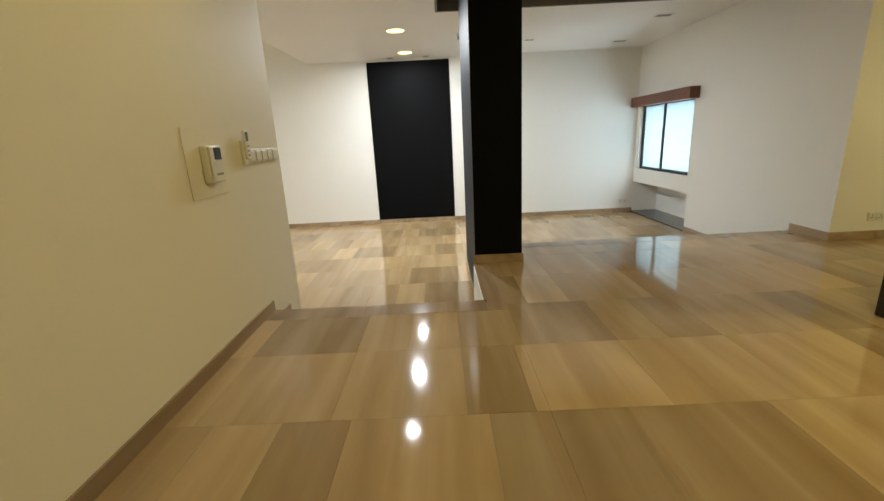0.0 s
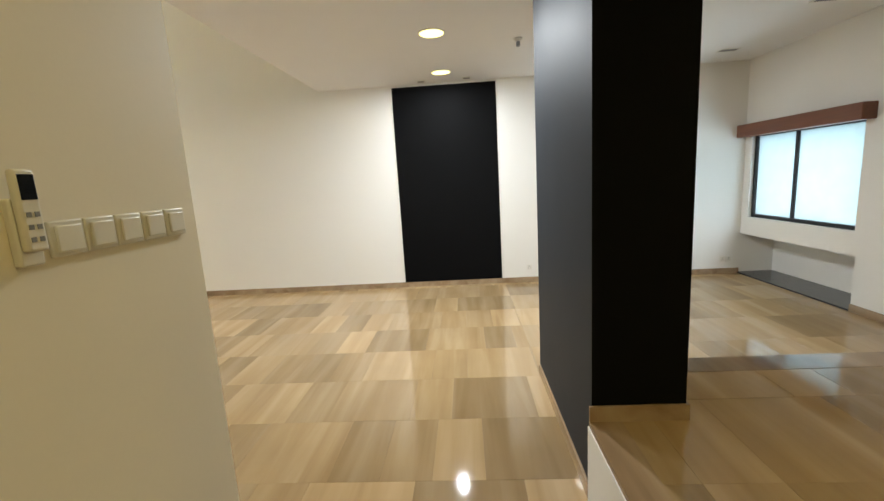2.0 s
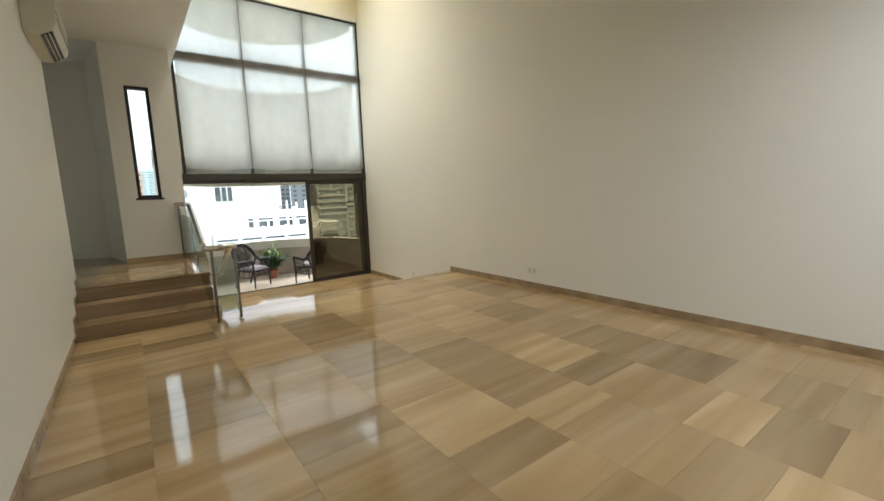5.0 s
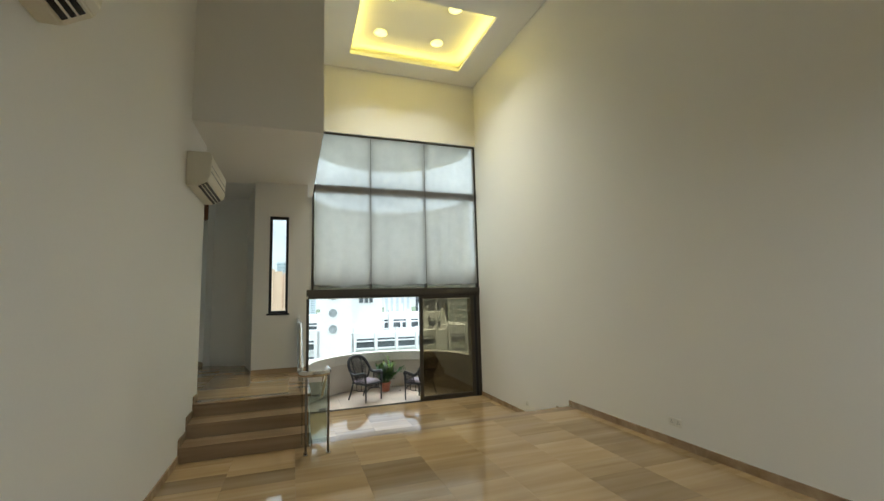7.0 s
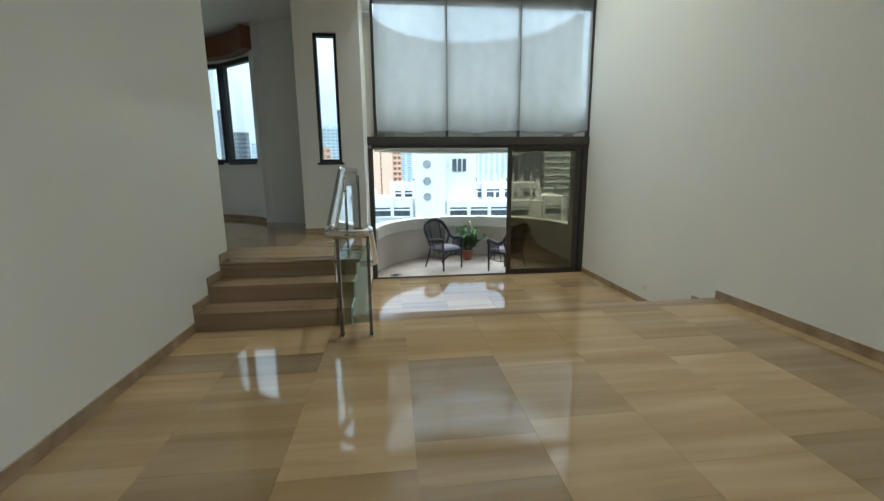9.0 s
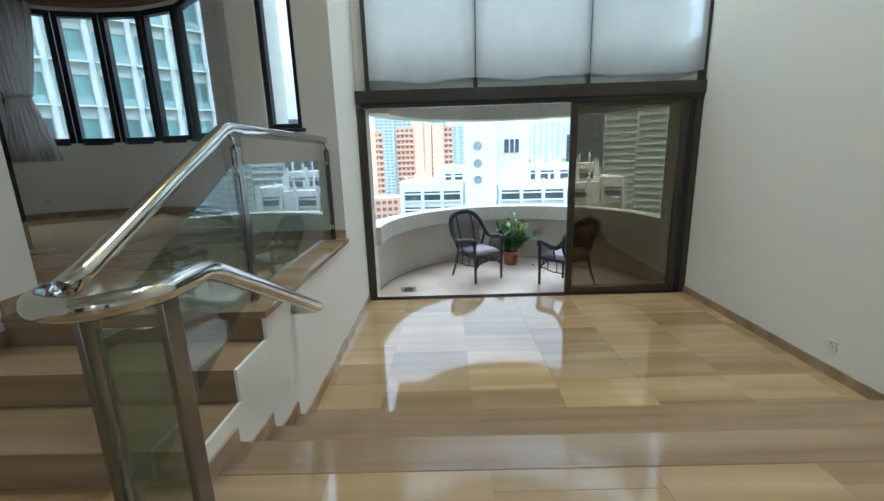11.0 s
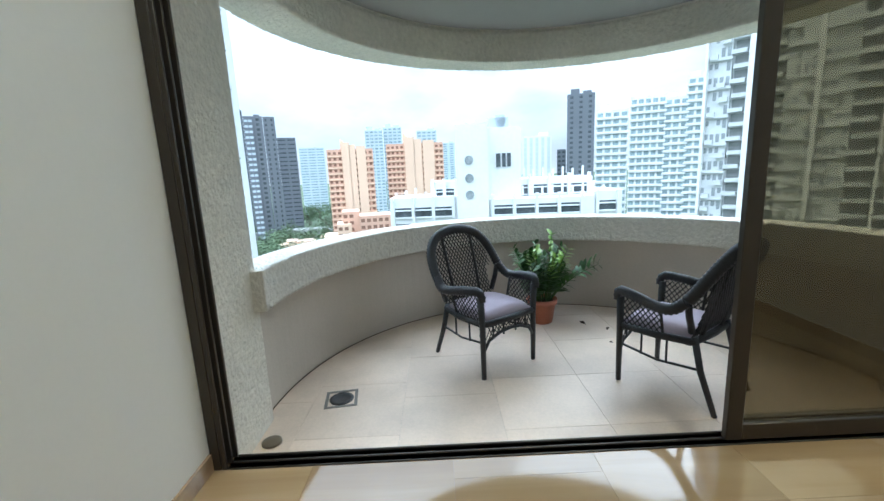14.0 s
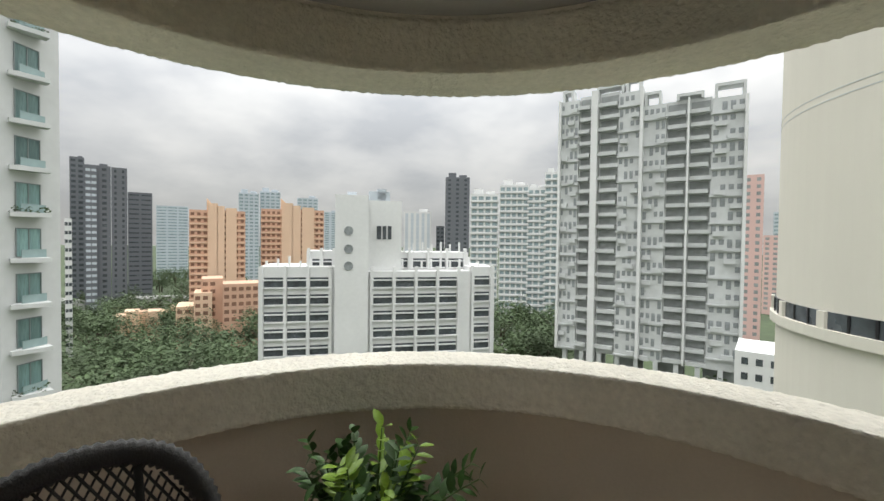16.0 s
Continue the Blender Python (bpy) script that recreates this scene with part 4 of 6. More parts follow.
square_spot(-0.186, 8.90, 0.065, 0.065, "small unlit square spot before the black panel")
square_spot(0.508, 8.88, 0.065, 0.065, "small unlit square spot before the black panel")
square_spot(3.974, 6.73, 0.13, 0.075, "unlit rectangular spot near the window")
square_spot(4.036, 8.39, 0.13, 0.075, "unlit rectangular spot near the window")
square_spot(2.30, 7.9, 0.09, 0.06, "unlit rectangular spot over the living room")
sn = thing("ceiling_sensor", pose(1.07, 7.2, LOW), "small grey detector hanging from the ceiling", "detector")
q = B()
lathe(q, [(0.05, 0.0), (0.05, -0.012), (0.03, -0.03), (0.012, -0.034)][::-1], 16)
part("base", q, WHITEPL, sn)
q = B()
round_box(q, -0.02, 0.02, -0.02, 0.02, -0.085, -0.034, 0.004, 1)
part("head", q, GREYPL, sn)


def air_conditioner(x0, x1, label):
    """A wall unit on the south wall, seen from below."""
    a = thing("air_conditioner", pose((x0 + x1) / 2, SOUTH, 3.535), label, "air conditioner", "wall air conditioners")
    w = (x1 - x0) / 2
    q = B()
    prof = [(0.0, 0.0), (0.10, 0.0), (0.22, 0.07), (0.245, 0.12), (0.255, 0.35), (0.235, 0.395), (0.0, 0.395)]
    l_, r_ = [q.verts.new((-w, y, z)) for y, z in prof], [q.verts.new((w, y, z)) for y, z in prof]
    q.faces.new(l_)
    q.faces.new(r_[::-1])
    for i in range(len(prof)):
        q.faces.new((l_[i], l_[(i + 1) % len(prof)], r_[(i + 1) % len(prof)], r_[i]))
    bmesh.ops.bevel(q, geom=q.edges[:], offset=0.008, segments=2, affect="EDGES")
    body = part("body", q, PLASTIC, a)
    q = B()
    v = [q.verts.new(p) for p in ((-w + 0.06, 0.115, 0.004), (w - 0.06, 0.115, 0.004), (w - 0.06, 0.205, 0.057), (-w + 0.06, 0.205, 0.057))]
    v2 = [q.verts.new((p.co.x, p.co.y + 0.004, p.co.z - 0.006)) for p in v]
    q.faces.new(v), q.faces.new(v2[::-1])
    for i in range(4):
        q.faces.new((v[i], v[(i + 1) % 4], v2[(i + 1) % 4], v2[i]))
    part("air_outlet", q, SCREEN, a, "dark air slot")
    for k in (0.35, 0.7):
        q = B()
        tube(q, [(-w + 0.06, 0.118 + 0.09 * k, 0.006 + 0.053 * k - 0.012), (w - 0.06, 0.118 + 0.09 * k, 0.006 + 0.053 * k - 0.012)], 0.006, 6)
        part("louvre", q, PLASTIC, a)
    for k in range(2):
        q = B()
        box(q, -w + 0.03, w - 0.03, 0.244, 0.2545, 0.17 + 0.07 * k, 0.174 + 0.07 * k)
        part("panel_seam", q, GREYPL, a)
    return a


air_conditioner(-7.16, -6.10, "ivory wall air conditioner high beside the dining opening")
air_conditioner(-3.20, -2.15, "ivory wall air conditioner high on the living room wall")

# ---- small wall fittings ----
def faced(origin, normal_yaw):
    """Local x to the right along the wall, y up the wall, z out of it."""
    return pose(*origin, 90, 0, normal_yaw)


def socket(m, gangs, label):
    s = thing("wall_socket", m, label, "socket", "wall sockets")
    for g in range(gangs):
        q = B()
        round_box(q, g * 0.088 - 0.043 * gangs, g * 0.088 - 0.043 * gangs + 0.084, -0.043, 0.043, 0.0, 0.010, 0.004, 2)
        plate = part("plate", q, WHITEPL, s)
        q = B()
        cx = g * 0.088 - 0.043 * gangs + 0.042
        for dx, dy, w_, h_ in ((0, 0.016, 0.004, 0.010), (-0.012, -0.010, 0.007, 0.004), (0.012, -0.010, 0.007, 0.004)):
            box(q, cx + dx - w_, cx + dx + w_, dy - h_, dy + h_, 0.0101, 0.0106)
        part("pin_slots", q, GREYPL, plate)
    return s


socket(faced((-4.584, NORTH, 0.745), 0), 2, "pair of white sockets low on the tall white wall")
socket(faced((1.41, NORTH, 0.735), 0), 1, "single white socket beside the black panel")
socket(faced((4.55, NORTH, 0.721), 0), 2, "double white socket near the window niche")
socket(faced((-7.809, NORTH, 0.242), 0), 1, "single white socket near the balcony doors")
socket(faced((5.22, 4.42, 1.20), 0), 2, "double white socket on the cream hall wall")
sa = radians(-36)
socket(pose(BCX - (BR - 0.004) * math.cos(sa), BCY + (BR - 0.004) * math.sin(sa), 1.21, 90, 0, 90 + 36), 1, "white socket low under the bay window")

# switches, remote holder and intercom on the entry wall
def on_entry(y, z):
    return pose(ENTRY, y, z, 90, 0, 90)


sw = thing("light_switch", on_entry(3.45, 2.155), "row of five ivory rocker switches on the cream wall", "light switch")
for k in range(5):
    q = B()
    x0 = -0.265 + k * 0.106
    round_box(q, x0, x0 + 0.102, -0.048, 0.048, 0.0, 0.012, 0.005, 2)
    pl = part("switch_plate", q, PLASTIC, sw)
    q = B()
    round_box(q, x0 + 0.012, x0 + 0.090, -0.036, 0.036, 0.012, 0.020, 0.005, 2)
    part("rocker", q, PLASTIC, pl)
rm = thing("remote_control", on_entry(3.125, 2.215), "slim ivory air conditioner remote in its wall holder", "remote control")
q = B()
round_box(q, -0.030, 0.030, -0.115, 0.05, 0.0, 0.022, 0.006, 2)
part("holder", q, PLASTIC, rm)
q = B()
round_box(q, -0.026, 0.026, -0.08, 0.118, 0.0225, 0.045, 0.008, 2)
hand = part("handset", q, PLASTIC, rm)
q = B()
box(q, -0.019, 0.019, 0.045, 0.105, 0.0455, 0.0465)
part("display", q, SCREEN, hand)
q = B()
for kx in (-0.010, 0.010):
    for ky in (-0.05, -0.02, 0.01):
        box(q, kx - 0.006, kx + 0.006, ky - 0.006, ky + 0.006, 0.0455, 0.047)
part("buttons", q, GREYPL, hand)
ic = thing("intercom", on_entry(2.655, 2.14), "ivory video intercom on a square backing plate", "intercom")
q = B()
round_box(q, -0.225, 0.185, -0.195, 0.195, 0.0, 0.006, 0.002, 1)
part("backing_plate", q, CREAMPAINT, ic, "painted square backing plate")
q = B()
round_box(q, -0.085, 0.085, -0.115, 0.10, 0.0065, 0.05, 0.010, 2)
icb = part("body", q, PLASTIC, ic)
q = B()
box(q, -0.01, 0.07, 0.015, 0.085, 0.0505, 0.0515)
part("screen", q, SCREEN, icb)
q = B()
round_box(q, -0.075, -0.03, -0.10, 0.09, 0.0505, 0.062, 0.006, 2)
part("receiver", q, PLASTIC, icb)
for kx in (0.0, 0.025, 0.05):
    q = B()
    box(q, kx - 0.008, kx + 0.008, -0.075, -0.062, 0.0505, 0.053)
    part("button", q, GREYPL, icb)

# ---- balcony shell ----
KX, KY = -10.4, 7.17
bm = B()
box(bm, -12.6, GLAZE - 0.05, 4.9, 9.45, BAL - 0.3, BAL - 0.004)
structure("balcony_floor", bm, mat("balcony_joint", (0.56, 0.48, 0.39), 0.9), label="pale tiled floor of the curved balcony", category="floor")
bm = B()
ring(bm, KX, KY, 1.97, 2.09, -90, 90, BAL - 0.3, 0.57, k=72)
structure("balcony_wall", bm, BALWALL, label="grey-beige painted lower wall of the curved balcony")
bm = B()
ring(bm, KX, KY, 1.963, 1.972, -90, 90, BAL - 0.002, BAL + 0.004, k=72)
structure("balcony_joint", bm, LITTER, label="dark grimy joint at the foot of the curved wall", category="trim")
bm = B()
rough_ring(bm, KX, KY, 1.845, 2.10, -92, 92, 0.57, 0.805, 380, 0.018, 0.0035, 21)
structure("balcony_parapet", bm, ROUGHCAST, label="thick curved parapet of rough cream render", category="parapet")
bm = B()
box(bm, KX, GLAZE - 0.12, 4.9, 5.255, BAL, 2.9)
box(bm, KX, GLAZE - 0.12, 9.02, 9.44, BAL, 2.9)
structure("balcony_pier", bm, ROUGHCAST, label="rough rendered piers at the balcony's ends")
bm = B()
rough_ring(bm, KX, KY, 1.66, 1.99, -92, 92, 2.25, 2.50, 340, 0.022, 0.0035, 22)
ring(bm, KX, KY, 1.665, 1.985, -92, 92, 2.49, 3.3, k=96)
box(bm, KX + 0.0, GLAZE - 0.12, 4.9, 9.44, 2.62, 2.74)
structure("balcony_fascia", bm, ROUGHCAST, label="curved rough rendered edge beam over the balcony", category="beam")
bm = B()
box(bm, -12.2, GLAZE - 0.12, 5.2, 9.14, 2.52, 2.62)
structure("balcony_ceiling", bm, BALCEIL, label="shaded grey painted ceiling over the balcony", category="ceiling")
bm = B()
ring(bm, KX, KY, 1.85, 1.99, -90, 90, 3.3, 4.62, k=72)
structure("upper_parapet", bm, ROUGHCAST, label="curved parapet of the balcony above", category="parapet")
bm = B()
ring(bm, KX, KY, 1.66, 1.99, -92, 92, 5.83, 7.6, k=72)
box(bm, -12.2, GLAZE - 0.12, 5.0, 9.4, 6.2, 6.4)
structure("upper_fascia", bm, ROUGHCAST, label="curved edge beam over the upper balcony", category="beam")

# ---- balcony things ----
def wicker_chair(m, label):
    """Local x to the sitter's right, y to the front, z up from the floor."""
    c = thing("wicker_chair", m, label, "chair", "wicker chairs on the balcony")

    def wrapped(name, pts, r, k=10, pitch=0.012):
        """A bar wound with cane: a smooth curve with close ribs round it."""
        ps = [Vector(p) for p in pts]
        ps = [2 * ps[0] - ps[1]] + ps + [2 * ps[-1] - ps[-2]]
        rr = [r[0]] + list(r) + [r[-1]]
        line, rad = [], []
        for i in range(1, len(ps) - 2):
            n = max(2, int((ps[i + 1] - ps[i]).length / pitch))
            for j in range(n):
                u = j / n
                a, b, d, e = ps[i - 1], ps[i], ps[i + 1], ps[i + 2]
                line.append(0.5 * (2 * b + (d - a) * u + (2 * a - 5 * b + 4 * d - e) * u * u + (3 * b - a - 3 * d + e) * u ** 3))
                rad.append((rr[i] * (1 - u) + rr[i + 1] * u) * (1.07 if len(line) % 2 else 0.86))
        q = B()
        tube(q, line, rad, k)
        return part(name, q, WICKER, c)

    def bar(name, pts, r, k=8, lab=""):
        q = B()
        tube(q, pts, r, k)
        return part(name, q, WICKER, c, lab)

    for s in (-1, 1):
        bar("front_leg", [(0.25 * s, 0.25, 0.0), (0.252 * s, 0.25, 0.36), (0.262 * s, 0.245, 0.60)], [0.017, 0.021, 0.026])
        bar("back_leg", [(0.235 * s, -0.345, 0.0), (0.225 * s, -0.25, 0.24), (0.215 * s, -0.20, 0.44)], [0.016, 0.019, 0.021])
        arm = [(0.262 * s, 0.268, 0.575), (0.266 * s, 0.262, 0.615), (0.278 * s, 0.23, 0.642), (0.305 * s, 0.10, 0.630), (0.322 * s, -0.03, 0.606), (0.325 * s, -0.12, 0.615), (0.308 * s, -0.20, 0.68)]
        wrapped("armrest", arm, [0.024, 0.029, 0.032, 0.033, 0.033, 0.034, 0.035])
        bar("side_stretcher", [(0.25 * s, 0.25, 0.27), (0.242 * s, 0.0, 0.235), (0.228 * s, -0.24, 0.25)], 0.008, 6)
        for y in (0.10, -0.06):
            bar("spindle", [(0.246 * s, y, 0.24), (0.248 * s, y, 0.40)], 0.007, 6)
        q = B()
        for d in (-1, 1):
            for i in range(-8, 16):
                seg = []
                for k in range(25):
                    z = 0.42 + 0.19 * k / 24
                    y = -0.02 + i * 0.036 + d * (z - 0.42) * 0.85
                    if -0.03 <= y <= 0.25:
                        seg.append((0.262 * s + 0.018 * s * (z - 0.42) / 0.19 * (0.25 - y) / 0.27, y, z))
                if len(seg) > 2:
                    tube(q, (seg[0], seg[len(seg) // 2], seg[-1]), 0.0042, 4)
        part("arm_lattice", q, WICKER, c)
        bar("arm_post", [(0.250 * s, -0.035, 0.41), (0.298 * s, -0.035, 0.60)], 0.010, 6)
    hoop = [(0.297, -0.19, 0.67), (0.292, -0.235, 0.745), (0.275, -0.285, 0.84), (0.238, -0.325, 0.925), (0.18, -0.352, 0.985), (0.095, -0.368, 1.022), (0.0, -0.373, 1.034)]
    hoop = [(x * 1.05, y, 0.67 + (z - 0.67) * 0.87) for x, y, z in hoop]
    hoop = hoop + [(-x, y, z) for x, y, z in hoop[-2::-1]]
    wrapped("back_rim", hoop, [0.035] * 2 + [0.037] * 9 + [0.035] * 2, 12)
    low = [(0.297, -0.19, 0.67), (0.275, -0.19, 0.58), (0.235, -0.195, 0.47)]
    for s in (-1, 1):
        bar("back_upright", [(x * s, y, z) for x, y, z in low], 0.020, 8)
        bar("back_post", [(0.125 * s, -0.20, 0.42), (0.135 * s, -0.275, 0.69), (0.14 * s, -0.352, 0.945)], 0.012, 6)

    def back_y(z):
        return -0.19 - 0.18 * max(0, (z - 0.42) / 0.6) ** 0.9

    def inside(x, z):
        wid = 0.245 if z < 0.66 else 0.298 * math.sqrt(max(0.0, 1 - ((z - 0.64) / 0.335) ** 2))
        return abs(x) < wid and 0.43 < z < 0.965

    q = B()
    for d in (-1, 1):
        for i in range(-40, 41):
            run = []
            for k in range(61):
                z = 0.43 + 0.58 * k / 60
                x = i * 0.030 + d * (z - 0.43) * 0.62
                if inside(x, z):
                    run.append((x, back_y(z) + 0.003 * d, z))
                elif run:
                    break
            if len(run) > 3:
                tube(q, run[::6] + [run[-1]], 0.0046, 4)
    part("back_lattice", q, WICKER, c, "open diagonal wicker lattice")
    q = B()
    tube(q, [(0.25, 0.25, 0.40), (0.0, 0.262, 0.40), (-0.25, 0.25, 0.40), (-0.262, 0.0, 0.405), (-0.225, -0.20, 0.41), (0.0, -0.21, 0.41), (0.225, -0.20, 0.41), (0.262, 0.0, 0.405)], 0.024, 8, closed=True)
    box(q, -0.235, 0.235, -0.19, 0.24, 0.385, 0.405)
    part("seat_frame", q, WICKER, c)
    q = B()
    tube(q, [(-0.25, 0.252, 0.20), (-0.20, 0.255, 0.275), (-0.10, 0.258, 0.315), (0.0, 0.26, 0.325), (0.10, 0.258, 0.315), (0.20, 0.255, 0.275), (0.25, 0.252, 0.20)], 0.012, 6)
    for x in (-0.16, -0.06, 0.06, 0.16):
        tube(q, [(x, 0.257, 0.29), (x, 0.256, 0.39)], 0.007, 5)
    for d in (-1, 1):
        for i in range(-9, 10):
            x0, x1 = i * 0.03, i * 0.03 + d * 0.05
            if abs(x0) < 0.24 and abs(x1) < 0.24:
                tube(q, [(x0, 0.256, 0.385), (x1, 0.256, 0.325 if abs(x1) < 0.14 else 0.29)], 0.004, 4)
    part("apron", q, WICKER, c, kind="stuff")
    q = B()
    n = 14
    top, bot = [], []
    for j in range(n + 1):
        for i in range(n + 1):
            u, v = 2 * i / n - 1, 2 * j / n - 1
            e = (1 - u ** 6) * (1 - v ** 6)
            px, py = u * (0.232 - 0.02 * v * v * (v < 0)), 0.025 + v * 0.222
            top.append(q.verts.new((px, py, 0.432 + 0.048 * e ** 0.4 + 0.004 * math.sin(5 * u + 3 * v))))
            bot.append(q.verts.new((px, py, 0.412)))
    for layer, flip in ((top, False), (bot, True)):
        for j in range(n):
            for i in range(n):
                f = [layer[j * (n + 1) + i], layer[j * (n + 1) + i + 1], layer[(j + 1) * (n + 1) + i + 1], layer[(j + 1) * (n + 1) + i]]
                q.faces.new(f[::-1] if flip else f).smooth = True
    rim = [i for i in range(n)] + [n + (n + 1) * j for j in range(n)] + [(n + 1) * (n + 1) - 1 - i for i in range(n)] + [(n + 1) * n - (n + 1) * j for j in range(n)]
    for a, b in zip(rim, rim[1:] + rim[:1]):
        q.faces.new((top[a], bot[a], bot[b], top[b])).smooth = True
    cu = part("cushion", q, CUSHION, c, "pale lilac seat cushion")
    return c


ch = wicker_chair(pose(-11.12, 6.66, BAL, 0, 0, -55.2), "charcoal wicker armchair with a lilac seat cushion on the balcony")
tagged(copy_thing(ch, pose(-10.615, 7.855, BAL, 0, 0, 124.1)), label="charcoal wicker armchair with lilac cushion beside the sliding door")

plant = thing("potted_plant", pose(-11.84, 7.27, BAL), "bushy green pot plant in a terracotta pot on the balcony", "plant")
q = B()
lathe(q, [(0.085, 0.0), (0.10, 0.01), (0.128, 0.19), (0.142, 0.192), (0.145, 0.235), (0.128, 0.238), (0.124, 0.20)], 28)
part("pot", q, TERRACOTTA, plant)
q = B()
lathe(q, [(0.01, 0.19), (0.123, 0.195), (0.12, 0.205), (0.02, 0.212)], 20)
part("soil", q, SOIL, plant)


def leaf_mesh(name, material):
    q = B()
    sec = [(0.0, 0.002), (0.22, 0.34), (0.5, 0.5), (0.8, 0.32), (1.0, 0.01)]
    rows = [[q.verts.new((s, y * w * 0.5, 0.10 * abs(y) * w - 0.16 * s * s)) for y in (-1, 0, 1)] for s, w in sec]
    for a, b in zip(rows, rows[1:]):
        for i in range(2):
            q.faces.new((a[i], a[i + 1], b[i + 1], b[i])).smooth = True
    return mesh_of(name, q, material)


LEAF_ME, YOUNG_ME = leaf_mesh("leaf", LEAF), leaf_mesh("young_leaf", YOUNGLEAF)
rng = random.Random(7)
for k in range(34):
    az = rng.uniform(0, 2 * math.pi) if k > 5 else k * 1.05 + 0.5
    lean, length = rng.uniform(0.06, 0.36), rng.uniform(0.34, 0.55)
    if k == 0:
        lean, length = 0.06, 0.66
    if k in (1, 2):
        az, lean, length = 1.15 + 0.25 * k, 0.62, 0.48
    base = Vector((0.07 * math.cos(az), 0.07 * math.sin(az), 0.20))
    pts = []
    for i in range(9):
        u = i / 8
        out = length * (lean * u + 0.45 * lean * u * u)
        pts.append(base + Vector((math.cos(az) * out, math.sin(az) * out, length * (u - 0.32 * lean * u * u * (1.3 if lean > 0.6 else 1)))))
    q = B()
    tube(q, pts, [0.0085 - 0.0007 * i for i in range(9)], 6)
    frond = part("frond", q, STALK, plant)
    young = k in (0, 5, 9, 14, 18, 22)
    for i in range(11):
        u = 0.22 + 0.78 * i / 10
        f = u * 8
        j = min(7, int(f))
        p = pts[j].lerp(pts[j + 1], f - j)
        d = (pts[j + 1] - pts[j]).normalized()
        side = d.cross(Vector((math.sin(az + 0.3 * i), -math.cos(az + 0.3 * i), 0.2))).normalized()
        for s in (-1, 1):
            way = (d * rng.uniform(0.5, 0.9) + side * s + Vector((0, 0, rng.uniform(-0.1, 0.25)))).normalized()
            nrm = (Vector((0, 0, 1)) + side * 0.3 * s - way * 0.5).normalized()
            yv = nrm.cross(way).normalized()
            zv = way.cross(yv)
            sc = (0.125 - 0.045 * u) * rng.uniform(0.8, 1.15)
            rot = Matrix((way, yv, zv)).transposed().to_4x4()
            piece("leaf", YOUNG_ME if young and u > 0.5 else LEAF_ME, frond, Matrix.Translation(p) @ rot @ Matrix.Scale(sc, 4))

drain = thing("floor_drain", pose(-10.602, 5.629, BAL, 0, 0, 8), "square metal floor drain with a round dark grate", "drain")
q = B()
for x0, x1, y0, y1 in ((-0.105, 0.105, -0.105, -0.085), (-0.105, 0.105, 0.085, 0.105), (-0.105, -0.085, -0.085, 0.085), (0.085, 0.105, -0.085, 0.085)):
    box(q, x0, x1, y0, y1, -0.004, 0.004)
part("frame", q, mat("dull_metal", (0.20, 0.19, 0.17), 0.5, metal=0.7), drain)
q = B()
lathe(q, [(0.0005, 0.0), (0.08, 0.0), (0.08, 0.0035), (0.055, 0.0035), (0.05, 0.001), (0.0005, 0.001)], 24)
part("grate", q, mat("dark_drain", (0.03, 0.03, 0.03), 0.5, metal=0.4), drain)
q = B()
lathe(q, [(0.0005, 0.001), (0.055, 0.001), (0.055, 0.012), (0.045, 0.018), (0.0005, 0.02)], 20)
cap = solid("drain_cap", q, mat("brass_cap", (0.16, 0.13, 0.09), 0.45, metal=0.6), label="small round dull metal cap on the balcony floor", category="drain cap")
cap.matrix_basis = pose(-10.164, 5.335, BAL)
for sx, sy, sl, sr in ((-11.80, 7.62, 0.09, 20), (-11.62, 7.82, 0.07, -30), (-11.30, 7.70, 0.03, 60)):
    q = B()
    v = [(0, 0, 0.001), (0.4, 0.16, 0.012), (1, 0, 0.002), (0.5, -0.18, 0.010)]
    vs = [q.verts.new((x * sl, y * sl, z)) for x, y, z in v] + [q.verts.new((x * sl, y * sl, 0.0)) for x, y, z in v]
    q.faces.new(vs[:4]), q.faces.new(vs[4:][::-1])
    for i in range(4):
        q.faces.new((vs[i], vs[(i + 1) % 4], vs[4 + (i + 1) % 4], vs[4 + i]))
    lf = solid("fallen_leaf", q, LITTER, label="dry brown fallen leaf on the balcony floor", category="leaf", group="fallen leaves")
    lf.matrix_basis = pose(sx, sy, BAL, 0, 0, sr)

# ---- the city beyond ----
STREET = -42.0
EYE = Vector((-10.1, 7.0, 1.45))
bm = B()
box(bm, -2500, 900, -1800, 1800, STREET - 1, STREET)
structure("ground", bm, GROUND, label="green and built-up ground far below the balcony", category="ground")


def at(az, d, z=0.0):
    a = radians(az)
    return Vector((EYE.x - d * math.cos(a), EYE.y + d * math.sin(a), z))


def up(el, d):
    return EYE.z + d * math.tan(radians(el))


def site(name, az0, az1, d, label, yaw=0.0, category="building", group=""):
    """A building seen between two bearings; local x runs to the right along its front, y away from the viewer."""
    mid = (az0 + az1) / 2
    w = 2 * d * math.tan(radians((az1 - az0) / 2))
    ob = thing(name, Matrix.Translation(at(mid, d)) @ pose(0, 0, 0, 0, 0, 90 - mid + yaw), label, category, group)
    return ob, w


